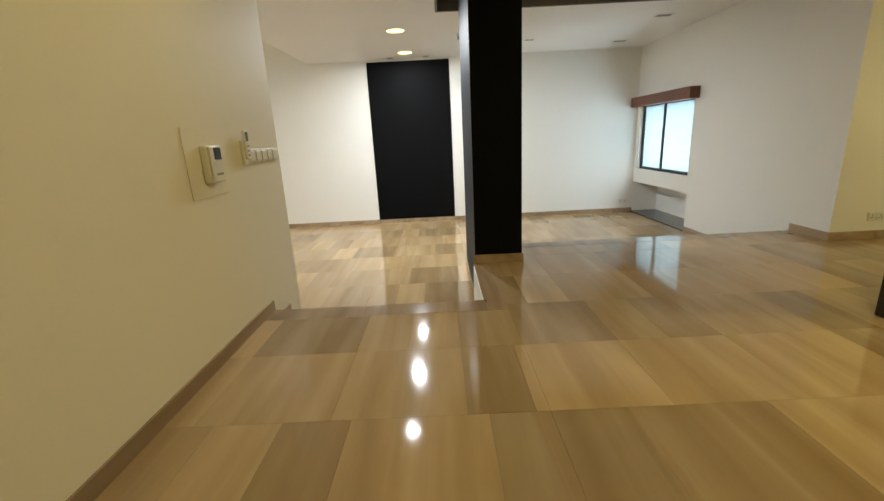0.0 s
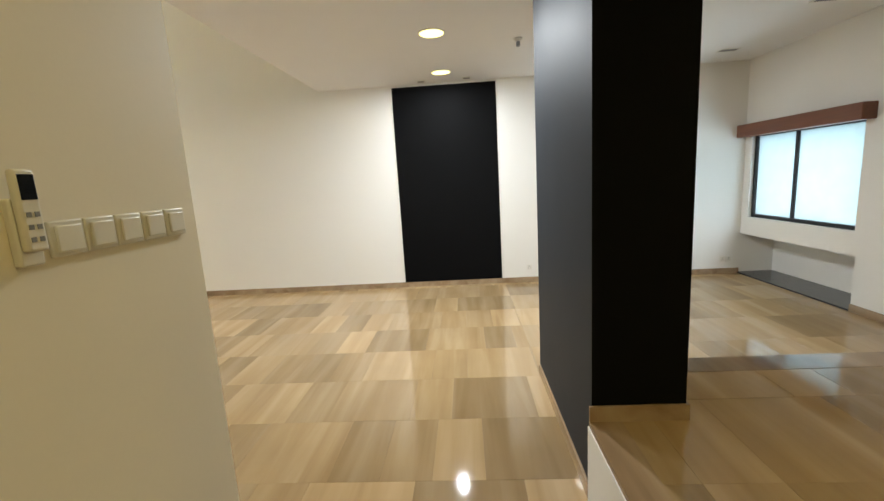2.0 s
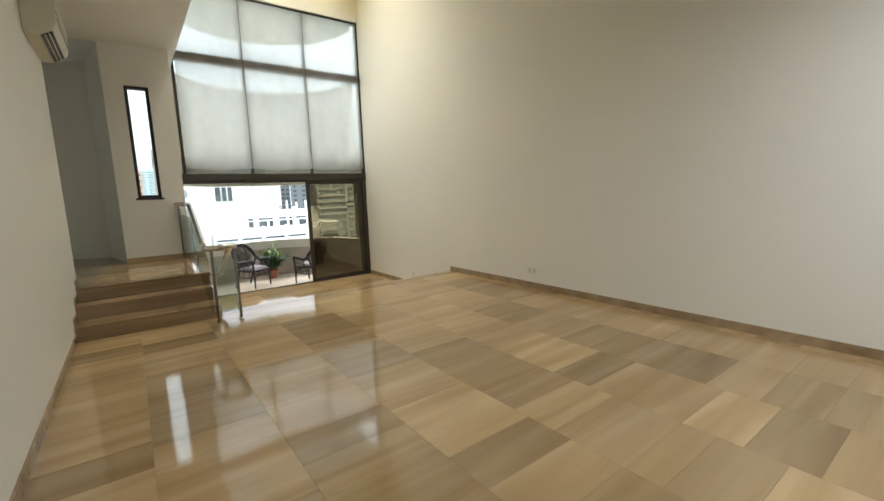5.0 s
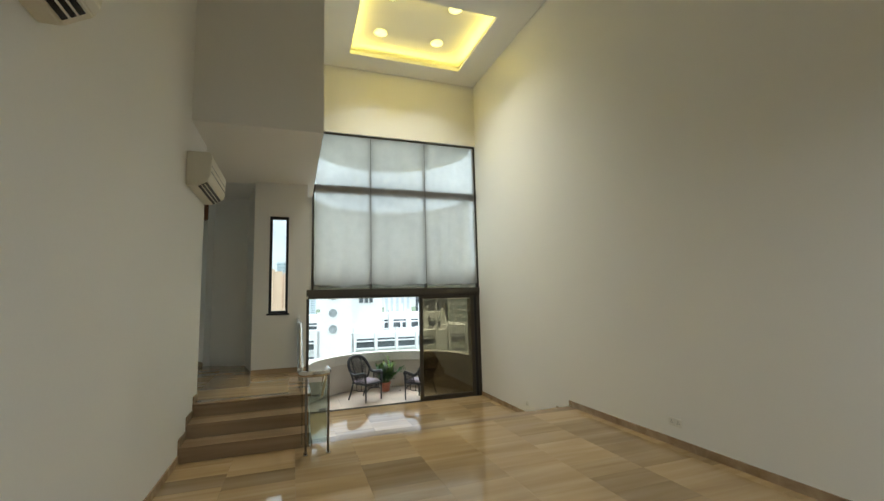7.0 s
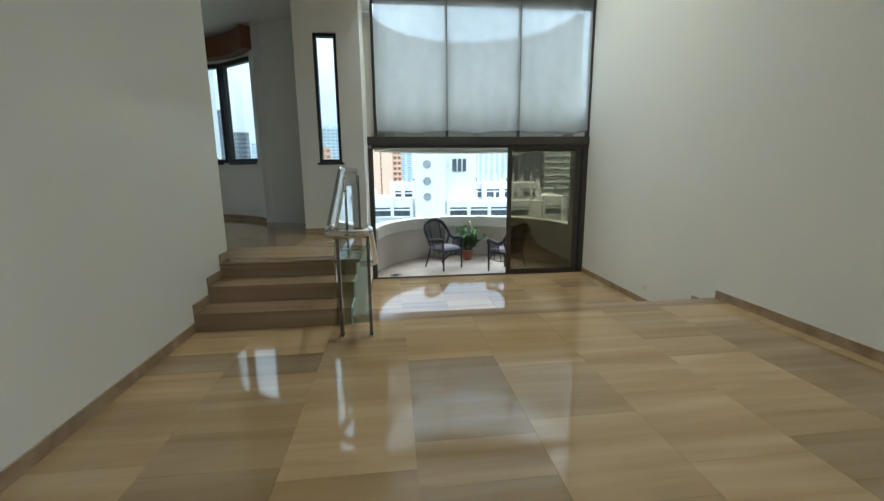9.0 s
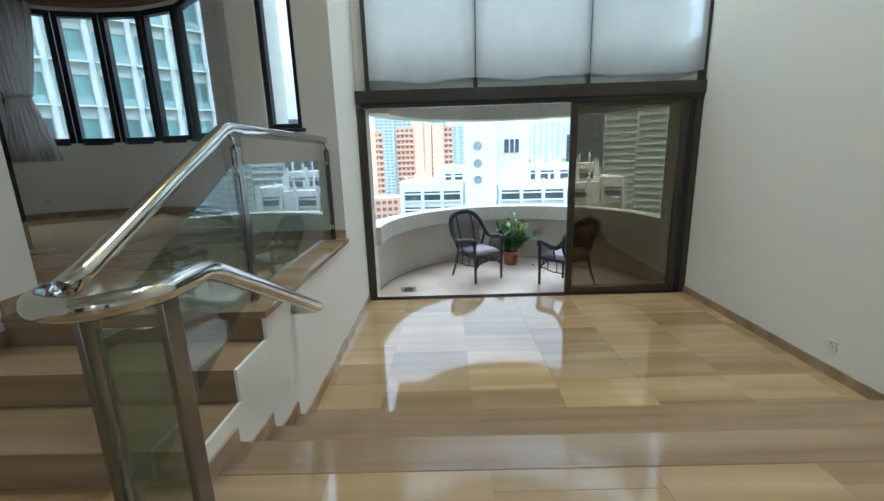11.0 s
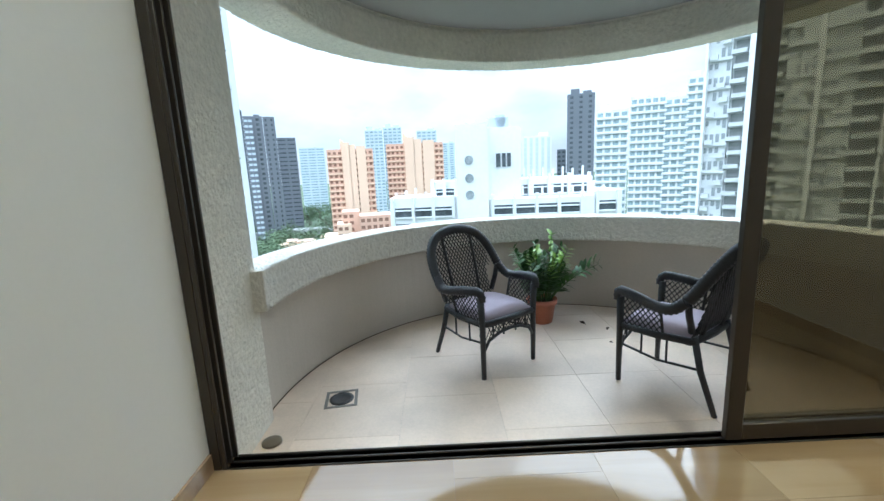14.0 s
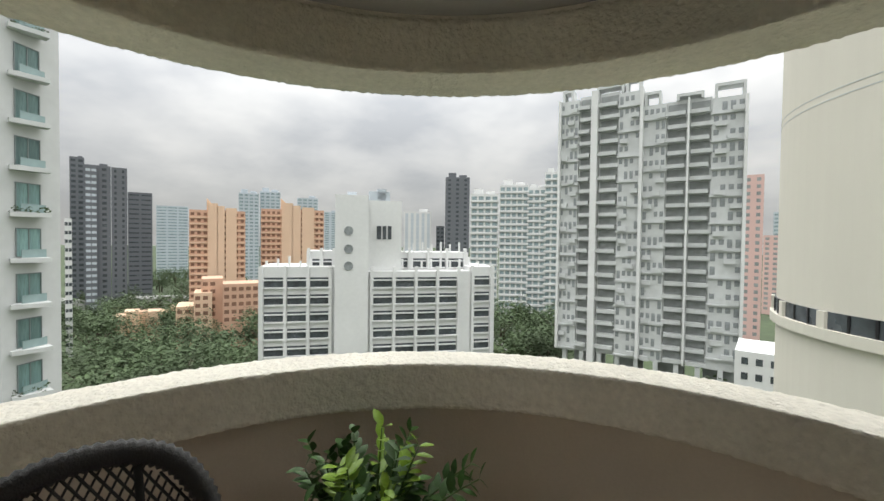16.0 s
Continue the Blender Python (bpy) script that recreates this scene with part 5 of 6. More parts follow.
def tower(az0, az1, d, el_top, label, wall, glassm, floor=3.1, bay=3.2, fill=0.62, band=0.5, depth=None, yaw=0.0, ledge=0.0, ledge_mat=None, crown=0, piers=0, pier_mat=None, name="apartment_tower", side=True, z_low=None):
    """A tower block: body, rows of windows, floor ledges, piers and roof boxes."""
    ob, w = site(name, az0, az1, d, label, yaw)
    z1, z0 = up(el_top, d), STREET if z_low is None else z_low
    dep = depth or w * 0.8
    q = B()
    box(q, -w / 2, w / 2, 0, dep, z0, z1)
    part("body", q, wall, ob)
    q = B()
    nb, nf = max(2, int(w / bay)), int((z1 - 1.0 - z0) / floor)
    bw = w / nb
    sb = max(2, int(dep / bay))
    sw_ = dep / sb
    vis = [i for i in range(nf) if z1 - 1.0 - (i + 1) * floor > z0 - 1 and z1 - i * floor > EYE.z - d * 0.34]
    for i in vis:
        zt = z1 - 1.0 - i * floor
        for j in range(nb):
            x0 = -w / 2 + j * bw + bw * (1 - fill) / 2
            box(q, x0, x0 + bw * fill, -0.06, 0.02, zt - floor * band - 0.3, zt - 0.3)
        if side:
            for j in range(sb):
                y0 = j * sw_ + sw_ * (1 - fill) / 2
                for x in (-w / 2, w / 2):
                    box(q, x - 0.05, x + 0.05, y0, y0 + sw_ * fill, zt - floor * band - 0.3, zt - 0.3)
    part("window", q, glassm, ob, kind="stuff")
    if ledge:
        q = B()
        for i in vis:
            zt = z1 - 1.0 - i * floor
            box(q, -w / 2 - ledge * 0.3, w / 2 + ledge * 0.3, -ledge, -0.07, zt - floor + 0.05, zt - floor + 0.05 + floor * 0.22)
        part("floor_ledge", q, ledge_mat or wall, ob, kind="stuff")
    if piers:
        for i in range(piers + 1):
            x = -w / 2 + w * i / piers
            q = B()
            box(q, x - 0.035 * w / piers - 0.3, x + 0.035 * w / piers + 0.3, -ledge - 0.4, 0.1, z0, z1 + 1.0)
            part("pier", q, pier_mat or wall, ob)
    for i in range(crown):
        q = B()
        x = w * (0.22 - 0.44 * (i % 2))
        box(q, x - w * 0.16, x + w * 0.16, dep * 0.2, dep * 0.7, z1, z1 + (2.5 + 2.0 * ((i * 7) % 3)) * w / 22)
        part("roof_box", q, wall, ob)
    return ob, w, z1


tower(-24.9, -23.75, 330, 8.1, "tall dark grey tower far behind", DARKTOWER, WINDARK, crown=1)
tower(-23.75, -21.6, 300, 7.45, "tall dark tower with faint window strips", DARKTOWER, WINDARK, bay=5, fill=0.35, crown=1)
tower(-23.7, -22.75, 298.5, 7.3, "strip of pale balconies up a dark tower", DARKTOWER, HAZEGREY, floor=3.4, bay=2.6, fill=0.85, band=0.42, depth=1.4, side=False)
tower(-21.55, -20.2, 300, 7.4, "plain dark grey tower slab", DARKTOWER, WINDARK, bay=4, fill=0.3)
tower(-20.15, -17.95, 340, 4.9, "dark grey slab tower with faint floors", DARKTOWER, WINDARK, bay=5, fill=0.8, band=0.3)
tower(-25.3, -24.75, 200, 1.8, "slim white tower with ribbon floors", WHITEWALL, WINDARK, bay=3, fill=0.8, band=0.4)
# far towers look hazy only through their pale HAZEGREY walls
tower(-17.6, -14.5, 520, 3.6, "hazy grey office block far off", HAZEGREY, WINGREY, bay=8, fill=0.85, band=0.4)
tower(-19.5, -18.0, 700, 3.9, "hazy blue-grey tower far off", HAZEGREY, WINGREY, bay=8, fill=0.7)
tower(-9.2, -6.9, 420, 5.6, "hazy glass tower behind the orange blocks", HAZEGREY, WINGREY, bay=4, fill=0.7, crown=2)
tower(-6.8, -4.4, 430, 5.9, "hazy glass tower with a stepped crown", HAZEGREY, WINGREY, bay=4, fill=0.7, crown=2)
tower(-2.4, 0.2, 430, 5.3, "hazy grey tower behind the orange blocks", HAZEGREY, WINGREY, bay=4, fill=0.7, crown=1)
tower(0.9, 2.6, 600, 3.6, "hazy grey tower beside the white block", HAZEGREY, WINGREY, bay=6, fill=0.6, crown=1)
for a0, a1, el, d in ((-14.4, -8.45, 3.3, 230), (-6.65, 0.95, 3.75, 240)):
    # the recesses are flat panels whose dark colour stands for their shade
    ob, w, z1 = tower(a0, a1, d, el, "orange rendered apartment tower with balcony recess shade painted on", ORANGE, RECESS, floor=3.0, bay=2.4, fill=0.55, band=0.45, ledge=0.5, ledge_mat=PEACH, depth=16)
    for x0, x1, h in ((0.14, 0.34, 2.2), (-0.18, 0.0, 5.5), (-0.02, 0.12, 3.5)):
        q = B()
        box(q, w * x0, w * x1, -1.2, 9, STREET, z1 + h * 0.6)
        part("stair_tower", q, PEACH, ob, "plain peach shaft")
    q = B()
    v = [q.verts.new(p) for p in ((-w * 0.2, 2, z1), (0, 2, z1), (-w * 0.2, 2, z1 + 6), (-w * 0.2, 8, z1), (0, 8, z1), (-w * 0.2, 8, z1 + 6))]
    for f in ((0, 1, 2), (5, 4, 3), (0, 2, 5, 3), (1, 4, 5, 2), (0, 3, 4, 1)):
        q.faces.new([v[i] for i in f])
    part("roof_fin", q, PEACH, ob)
ob, w = site("apartment_block", -15.9, -6.3, 185, "low stepped orange apartment block among trees")
for x0, x1, el, y in ((-0.5, -0.22, -8.3, 6), (-0.22, 0.02, -5.0, 4), (0.02, 0.5, -5.6, 0), (-0.30, -0.1, -6.6, 2)):
    q = B()
    box(q, w * x0, w * x1, y, y + 14, STREET, up(el, 185))
    part("wing", q, PEACH if x1 < 0.02 else ORANGE, ob)
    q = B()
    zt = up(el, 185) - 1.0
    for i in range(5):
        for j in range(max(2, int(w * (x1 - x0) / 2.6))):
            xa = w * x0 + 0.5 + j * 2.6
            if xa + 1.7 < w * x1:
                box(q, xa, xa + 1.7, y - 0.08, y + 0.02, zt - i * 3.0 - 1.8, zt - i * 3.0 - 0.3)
    # flat panels again, with recess shade in the colour
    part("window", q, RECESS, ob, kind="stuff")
ob, w = site("villa_row", -21.5, -15.0, 210, "row of low peach villas with pale roofs", category="houses")
for k in range(6):
    q = B()
    x = -w / 2 + w * (k + 0.5) / 6
    box(q, x - 2.4, x + 2.4, (k % 3) * 4, (k % 3) * 4 + 8, STREET, up(-8.6, 210) + (k % 2))
    part("house_body", q, PEACH, ob)
# the white block with its round-windowed tower
WB = 100.0
wb = thing("office_block", Matrix.Translation(at(8.5, WB)) @ pose(0, 0, 0, 0, 0, 81.5 + 4), "white stepped office block with deep window bays", "building")


def bx(az):
    return WB * math.tan(radians(az - 8.5))


def wz(el):
    return up(el, WB)


for nm, a0, a1, e1, y0, y1 in (("tower", 2.5, 6.7, 5.75, -3.0, 9), ("tower", 6.7, 11.3, 5.35, 1.0, 9), ("wing", -6.7, 2.5, -3.6, 0, 14), ("wing", 6.7, 20.6, -4.2, -1.5, 14), ("wing", 20.6, 24.1, -3.6, -1.0, 14), ("upper_wing", -1.3, 2.5, -1.6, 4, 14), ("upper_wing", 6.7, 21.3, -1.7, 5, 16)):
    q = B()
    box(q, bx(a0), bx(a1), y0, y1, STREET, wz(e1))
    part(nm, q, WHITEWALL, wb)
for k, el in enumerate((1.15, -1.2, -3.4)):
    q = B()
    x = bx(4.2)
    ringv = [[q.verts.new((x + r * math.cos(2 * math.pi * j / 24), y, wz(el) + r * math.sin(2 * math.pi * j / 24))) for j in range(24)] for r, y in ((1.0, -3.0), (1.0, -3.18), (0.82, -3.18), (0.82, -3.05))]
    for a, b in zip(ringv, ringv[1:]):
        for j in range(24):
            q.faces.new((a[j], a[(j + 1) % 24], b[(j + 1) % 24], b[j]))
    q.faces.new(ringv[-1])
    part("round_window", q, GREYWIN, wb)
q = B()
for a0, a1 in ((7.9, 8.5), (8.7, 9.2), (9.4, 9.9)):
    box(q, bx(a0), bx(a1), 0.8, 1.05, wz(0.1), wz(1.9))
part("tower_window", q, WINDARK, wb)
for a0, a1, h in ((4.0, 5.2, 1.1), (6.9, 9.7, 1.4), (8.0, 9.2, 2.0)):
    q = B()
    box(q, bx(a0), bx(a1), 1.5, 5, wz(5.3), wz(5.8) + h)
    part("roof_plant", q, HAZEGREY, wb)
for a0, a1, y, n, top, rows in ((-6.3, 1.9, 0.0, 3, -5.0, 9), (7.2, 19.0, -1.5, 4, -5.0, 9), (21.0, 23.6, -1.0, 1, -4.9, 9), (-1.0, 2.2, 4.0, 2, -2.7, 1), (7.2, 20.8, 5.0, 5, -2.6, 1)):
    cw = (bx(a1) - bx(a0)) / n
    for j in range(n):
        for i in range(rows):
            zt = wz(top) - i * 3.9
            if zt < wz(-17):
                continue
            w_ = B()
            x0 = bx(a0) + j * cw + 0.45
            box(w_, x0, x0 + cw - 0.9, y - 0.05, y + 0.05, zt - 2.3, zt)
            win = part("window", w_, WINDARK, wb)
            w_ = B()
            box(w_, x0 - 0.1, x0 + cw - 0.8, y - 0.45, y - 0.06, zt - 0.75, zt - 0.45)
            part("sunshade", w_, WHITEWALL, win)
            w_ = B()
            box(w_, x0 - 0.1, x0 + cw - 0.8, y - 0.55, y - 0.06, zt - 2.55, zt - 2.2)
            part("window_ledge", w_, WHITEWALL, win)
    for j in range(n + 1):
        w_ = B()
        x0 = bx(a0) + j * cw
        box(w_, x0 - 0.32, x0 + 0.32, y - 0.85, y + 0.1, STREET, wz(top) + 2.6)
        part("fin", w_, WHITEWALL, wb)
q = B()
for k in range(22):
    a = -6.0 + k * 1.35
    if not 2.0 < a < 7.0:
        box(q, bx(a) - 0.22, bx(a) + 0.22, 2, 2.5, wz(-4.0), wz(-2.9) + (k % 3) * 0.5)
        if a > 7.5 and a < 21:
            box(q, bx(a + 0.5) - 0.2, bx(a + 0.5) + 0.2, 6, 6.5, wz(-1.8), wz(-0.5) + (k % 2) * 0.5)
part("roof_post", q, WHITEWALL, wb, kind="stuff")

tower(11.5, 15.2, 300, 3.9, "grey-white tower with vertical window strips", WHITEWALL, HAZEGREY, bay=3.4, fill=0.5, band=0.95, crown=1)
tower(17.1, 20.4, 290, 8.6, "tall dark grey tower with faint windows", DARKTOWER, WINDARK, bay=4.5, fill=0.35, band=0.5, crown=2)
tower(15.9, 17.0, 320, 2.0, "low dark tower in front of the tall one", DARKTOWER, WINDARK, bay=4)
for a0, a1, el in ((20.6, 24.3, 6.4), (24.5, 28.3, 7.6), (28.2, 30.6, 7.2), (30.4, 33.0, 9.2)):
    tower(a0, a1, 205, el, "pale green-glazed apartment tower with white balconies", WHITEWALL, WINGREY, floor=3.1, bay=2.7, fill=0.7, band=0.55, ledge=0.7, ledge_mat=WHITEWALL, crown=2)

# the broad grey tower with stacked balconies
BT = 112.0
bt = thing("apartment_tower", Matrix.Translation(at(42.2, BT)) @ pose(0, 0, 0, 0, 0, 90 - 42.2 - 6), "broad grey apartment tower with stacked balconies and white fins", "building")


def tx(az):
    return BT * math.tan(radians(az - 42.2))


cols = ((32.1, 34.4, 18.2, "w", 0.0), (34.4, 36.0, 18.6, "b", 1.2), (36.9, 39.3, 18.6, "b", 1.2), (39.3, 41.8, 18.2, "w", 0.0), (42.1, 44.6, 16.4, "w", 0.6), (44.6, 46.8, 16.6, "b", 1.8), (47.0, 49.2, 16.6, "b", 1.8), (49.2, 52.3, 16.2, "w", 0.6))
FLO = 3.05
brng = random.Random(11)
BLOCKS = {}


def block(name, parent, material, x0, x1, y0, y1, z0, z1):
    """A box as a piece of its own; boxes of one size share a mesh."""
    size = (round(x1 - x0, 2), round(y1 - y0, 2), round(z1 - z0, 2), material.name)
    if size not in BLOCKS:
        b = B()
        box(b, 0, size[0], 0, size[1], 0, size[2])
        BLOCKS[size] = mesh_of(name, b, material)
    piece(name, BLOCKS[size], parent, Matrix.Translation((x0, y0, z0)))


for a0, a1, el, kind_, y in cols:
    z1 = up(el, BT)
    q = B()
    box(q, tx(a0), tx(a1), y, 16, up(-14.2, BT), z1)
    bay = part("bay", q, PALEGREY, bt)
    nf = int((z1 - up(-14.2, BT)) / FLO)
    wid = tx(a1) - tx(a0)
    for i in range(nf):
        zt = z1 - 0.6 - i * FLO
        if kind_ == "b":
            # no real recess: a flat panel with balcony shade in its colour
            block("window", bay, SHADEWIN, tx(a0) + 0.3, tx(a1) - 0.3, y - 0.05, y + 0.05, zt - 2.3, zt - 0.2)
            dx = 0.5 * (i % 2)
            block("balcony", bay, PALEGREY, tx(a0) + dx - 0.2, tx(a1) - 0.5 + dx, y - 1.5, y - 0.06, zt - FLO + 0.05, zt - FLO + 0.95)
        else:
            n = 4
            for j in range(n):
                if brng.random() < 0.75:
                    xa = tx(a0) + wid * (j + 0.18) / n
                    block("window", bay, GREYWIN, xa, xa + wid * 0.62 / n, y - 0.05, y + 0.05, zt - (2.3 if brng.random() < 0.4 else 1.6), zt - 0.4)
            if i % 2 == 0:
                block("ledge", bay, PALEGREY, tx(a0) - 0.25, tx(a1) + 0.25, y - 0.6, y - 0.06, zt - FLO - 0.05, zt - FLO + 0.30)
            if brng.random() < 0.55:
                xa = tx(a0) + wid * brng.choice((0.1, 0.45, 0.6))
                block("air_shelf", bay, PALEGREY, xa, xa + wid * 0.35, y - 0.9, y - 0.06, zt - 2.75, zt - 1.7)
for a, el, hw in ((36.45, 18.8, 0.75), (41.95, 18.4, 0.35), (46.9, 16.4, 0.2), (52.3, 16.0, 0.3), (32.1, 18.2, 0.3)):
    q = B()
    box(q, tx(a) - hw, tx(a) + hw, -1.4, 8, STREET if hw > 0.7 else up(-14.0, BT), up(el, BT))
    part("fin", q, WHITEWALL, bt, "white vertical fin")
for a0, a1, e0, e1 in ((32.2, 33.6, 18.2, 19.6), (36.5, 39.8, 18.4, 19.4), (40.0, 41.8, 18.2, 19.9), (42.2, 44.0, 16.4, 17.9), (45.6, 48.4, 16.5, 17.2), (49.4, 52.3, 16.2, 17.7)):
    fr = B()
    for x0, x1, z0, z1 in ((tx(a0), tx(a0) + 0.6, up(e0, BT), up(e1, BT)), (tx(a1) - 0.6, tx(a1), up(e0, BT), up(e1, BT)), (tx(a0) + 0.6, tx(a1) - 0.6, up(e1, BT) - 0.7, up(e1, BT))):
        box(fr, x0, x1, 0.5, 4.0, z0, z1)
    part("roof_frame", fr, PALEGREY, bt)
for k in range(9):
    q = B()
    x = tx(33 + k * 2.2)
    box(q, x - 0.5, x + 0.5, 0.5, 2.0, STREET, up(-14.2, BT))
    part("ground_column", q, PALEGREY, bt)
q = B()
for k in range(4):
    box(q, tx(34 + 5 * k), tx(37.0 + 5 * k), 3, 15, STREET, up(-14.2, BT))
# lobby boxes take the same painted shade grey
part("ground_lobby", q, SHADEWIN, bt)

tower(52.3, 54.15, 230, 7.6, "slim pink rendered tower with dark window strip", PINK, SHADEWIN, bay=2.5, fill=0.4, band=0.5)
tower(54.2, 55.6, 330, 1.0, "low pink tower behind", PINK, SHADEWIN, bay=3, fill=0.5)
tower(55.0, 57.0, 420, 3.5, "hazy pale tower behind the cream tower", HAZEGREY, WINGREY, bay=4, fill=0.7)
lw, w = site("annex_building", 52.0, 57.5, 75, "low white flat-roofed annex with small windows")
q = B()
box(q, -w / 2, w / 2, 0, 10, STREET, up(-11.7, 75))
part("body", q, WHITEWALL, lw)
for i in range(2):
    for j in range(4):
        q = B()
        box(q, -w / 2 + 0.8 + j * 1.7, -w / 2 + 1.6 + j * 1.7, -0.06, 0.02, up(-11.7, 75) - 1.9 - i * 2.2, up(-11.7, 75) - 0.9 - i * 2.2)
        part("window", q, WINDARK, lw)

# the round cream tower of the same estate, close by
ct = thing("round_tower", pose(*at(73.5, 26.0), 0, 0, 0), "plain cream round tower with a ribbon of windows", "building")
q = B()
ring(q, 0, 0, 0.5, 8.0, -180, 180, STREET, 45, k=96)
part("wall", q, CREAM, ct)
ctz = up(-7.0, 19.5)
q = B()
ring(q, 0, 0, 7.9, 8.22, -165, -30, ctz - 0.95, ctz - 0.55, k=40)
part("window_ledge", q, CREAM, ct)
q = B()
ring(q, 0, 0, 7.9, 8.06, -160, -32, ctz - 0.55, ctz + 0.06, k=40)
part("window_ribbon", q, WINDARK, ct)
for k in range(22):
    q = B()
    ring(q, 0, 0, 8.02, 8.10 if k % 3 else 8.18, -160 + k * 6.0, -159.4 + k * 6.0 if k % 3 else -157.6 + k * 6.0, ctz - 0.55, ctz + 0.06, k=2)
    part("window_bar", q, CREAM if k % 3 == 0 else BLACKALU, ct)
q = B()
ring(q, 0, 0, 7.95, 8.012, -180, 180, up(15.2, 19), up(15.2, 19) + 0.035, k=96)
ring(q, 0, 0, 7.95, 8.012, -180, 180, up(16.0, 19), up(16.0, 19) + 0.03, k=96)
part("joint_line", q, PALEGREY, ct)

# the white apartment block opposite, with teal curtains behind its windows
NB = thing("apartment_block", Matrix.Translation(at(-31.0, 42.0)) @ pose(0, 0, 0, 0, 0, 90 + 40), "white apartment block with curtained windows and planter ledges", "building")
NF, NH = 24, 3.3
ztop = 36.0
FARFRAME = mat("grey_window_frame", (0.20, 0.23, 0.23), 0.4, var=0.08)
BLOCKWALL = mat("weathered_white_render", (0.58, 0.59, 0.585), 0.85, var=0.06, scale=0.3, fine=0.03, fscale=2)
RAILPANE = mat("pale_rail_glass", (0.27, 0.36, 0.355), 0.2, var=0.1)
# local x runs right along the main front to the corner at x = 0; the flank turns away from it
q = B()
box(q, -34, 0, 0, 14, STREET, ztop)
part("body", q, BLOCKWALL, NB)
q = B()
prism(q, [(0.0, 0.2), (0.9, 0.0), (4.6, 1.9), (4.6, 12), (0, 12)], STREET, ztop - 1)
part("flank_wall", q, BLOCKWALL, NB)


def far_window(w, h):
    """The shared meshes of one window: frame with mullion, pane, ledge and guard rail."""
    q = B()
    for x0, x1, z0, z1 in ((0, 0.06, 0, h), (w - 0.06, w, 0, h), (0.06, w - 0.06, 0, 0.06), (0.06, w - 0.06, h - 0.06, h), (w * 0.5 - 0.03, w * 0.5 + 0.03, 0.06, h - 0.06)):
        box(q, x0, x1, -0.07, 0.0, z0, z1)
    fr = mesh_of("window", q, FARFRAME)
    q = B()
    box(q, 0.06, w - 0.06, -0.02, 0.02, 0.06, h - 0.06)
    pn = mesh_of("pane", q, WINTEAL)
    q = B()
    box(q, 0.06, w - 0.06, -0.02, 0.02, 0.06, h - 0.06)
    dk = mesh_of("pane", q, WINDARK)
    q = B()
    box(q, -0.15, w + 0.15, -0.55, 0.0, -0.18, -0.04)
    lg = mesh_of("ledge", q, BLOCKWALL)
    q = B()
    box(q, 0.0, w, -0.50, -0.47, -0.04, 0.55)
    return fr, pn, dk, lg, mesh_of("guard_rail", q, RAILPANE)


def place_window(kit, m, dark):
    fr, pn, dk, lg, gr = kit
    ob = piece("window", fr, NB, m)
    piece("pane", dk if dark else pn, ob)
    piece("ledge", lg, ob)
    piece("guard_rail", gr, ob)


MAIN_KIT, SIDE_KIT = far_window(2.05, 2.25), far_window(1.7, 2.1)
nrng = random.Random(5)
for i in range(NF):
    z = ztop - 3.2 - i * NH
    if z < -27:
        continue
    for j in range(11):
        place_window(MAIN_KIT, Matrix.Translation((-3.1 - j * 2.75, -0.03, z)), nrng.random() > 0.78)
    place_window(SIDE_KIT, Matrix.Translation((1.75, 0.40, z + 0.1)) @ pose(0, 0, 0, 0, 0, 27), False)
    q = B()
    box(q, 1.4, 3.6, -0.15, 0.75, z - 0.30, z + 0.02)
    part("planter", q, BLOCKWALL, NB)
    if i % 4 == 1:
        q = B()
        for k in range(60):
            px, py, pz = nrng.uniform(1.4, 3.5), nrng.uniform(-0.2, 0.6), z + nrng.uniform(0.0, 0.45)
            v = [q.verts.new((px + nrng.uniform(-0.16, 0.16), py + nrng.uniform(-0.16, 0.16), pz + nrng.uniform(-0.12, 0.16))) for _ in range(3)]
            q.faces.new(v)
        part("planter_greenery", q, FOLIAGE, NB, kind="stuff")
for j in range(12):
    q = B()
    box(q, -0.95 - j * 2.75, -0.55 - j * 2.75, -0.28, 0.0, STREET, ztop)
    part("pier", q, BLOCKWALL, NB)

# woods, lawn and road below
wrng = random.Random(3)


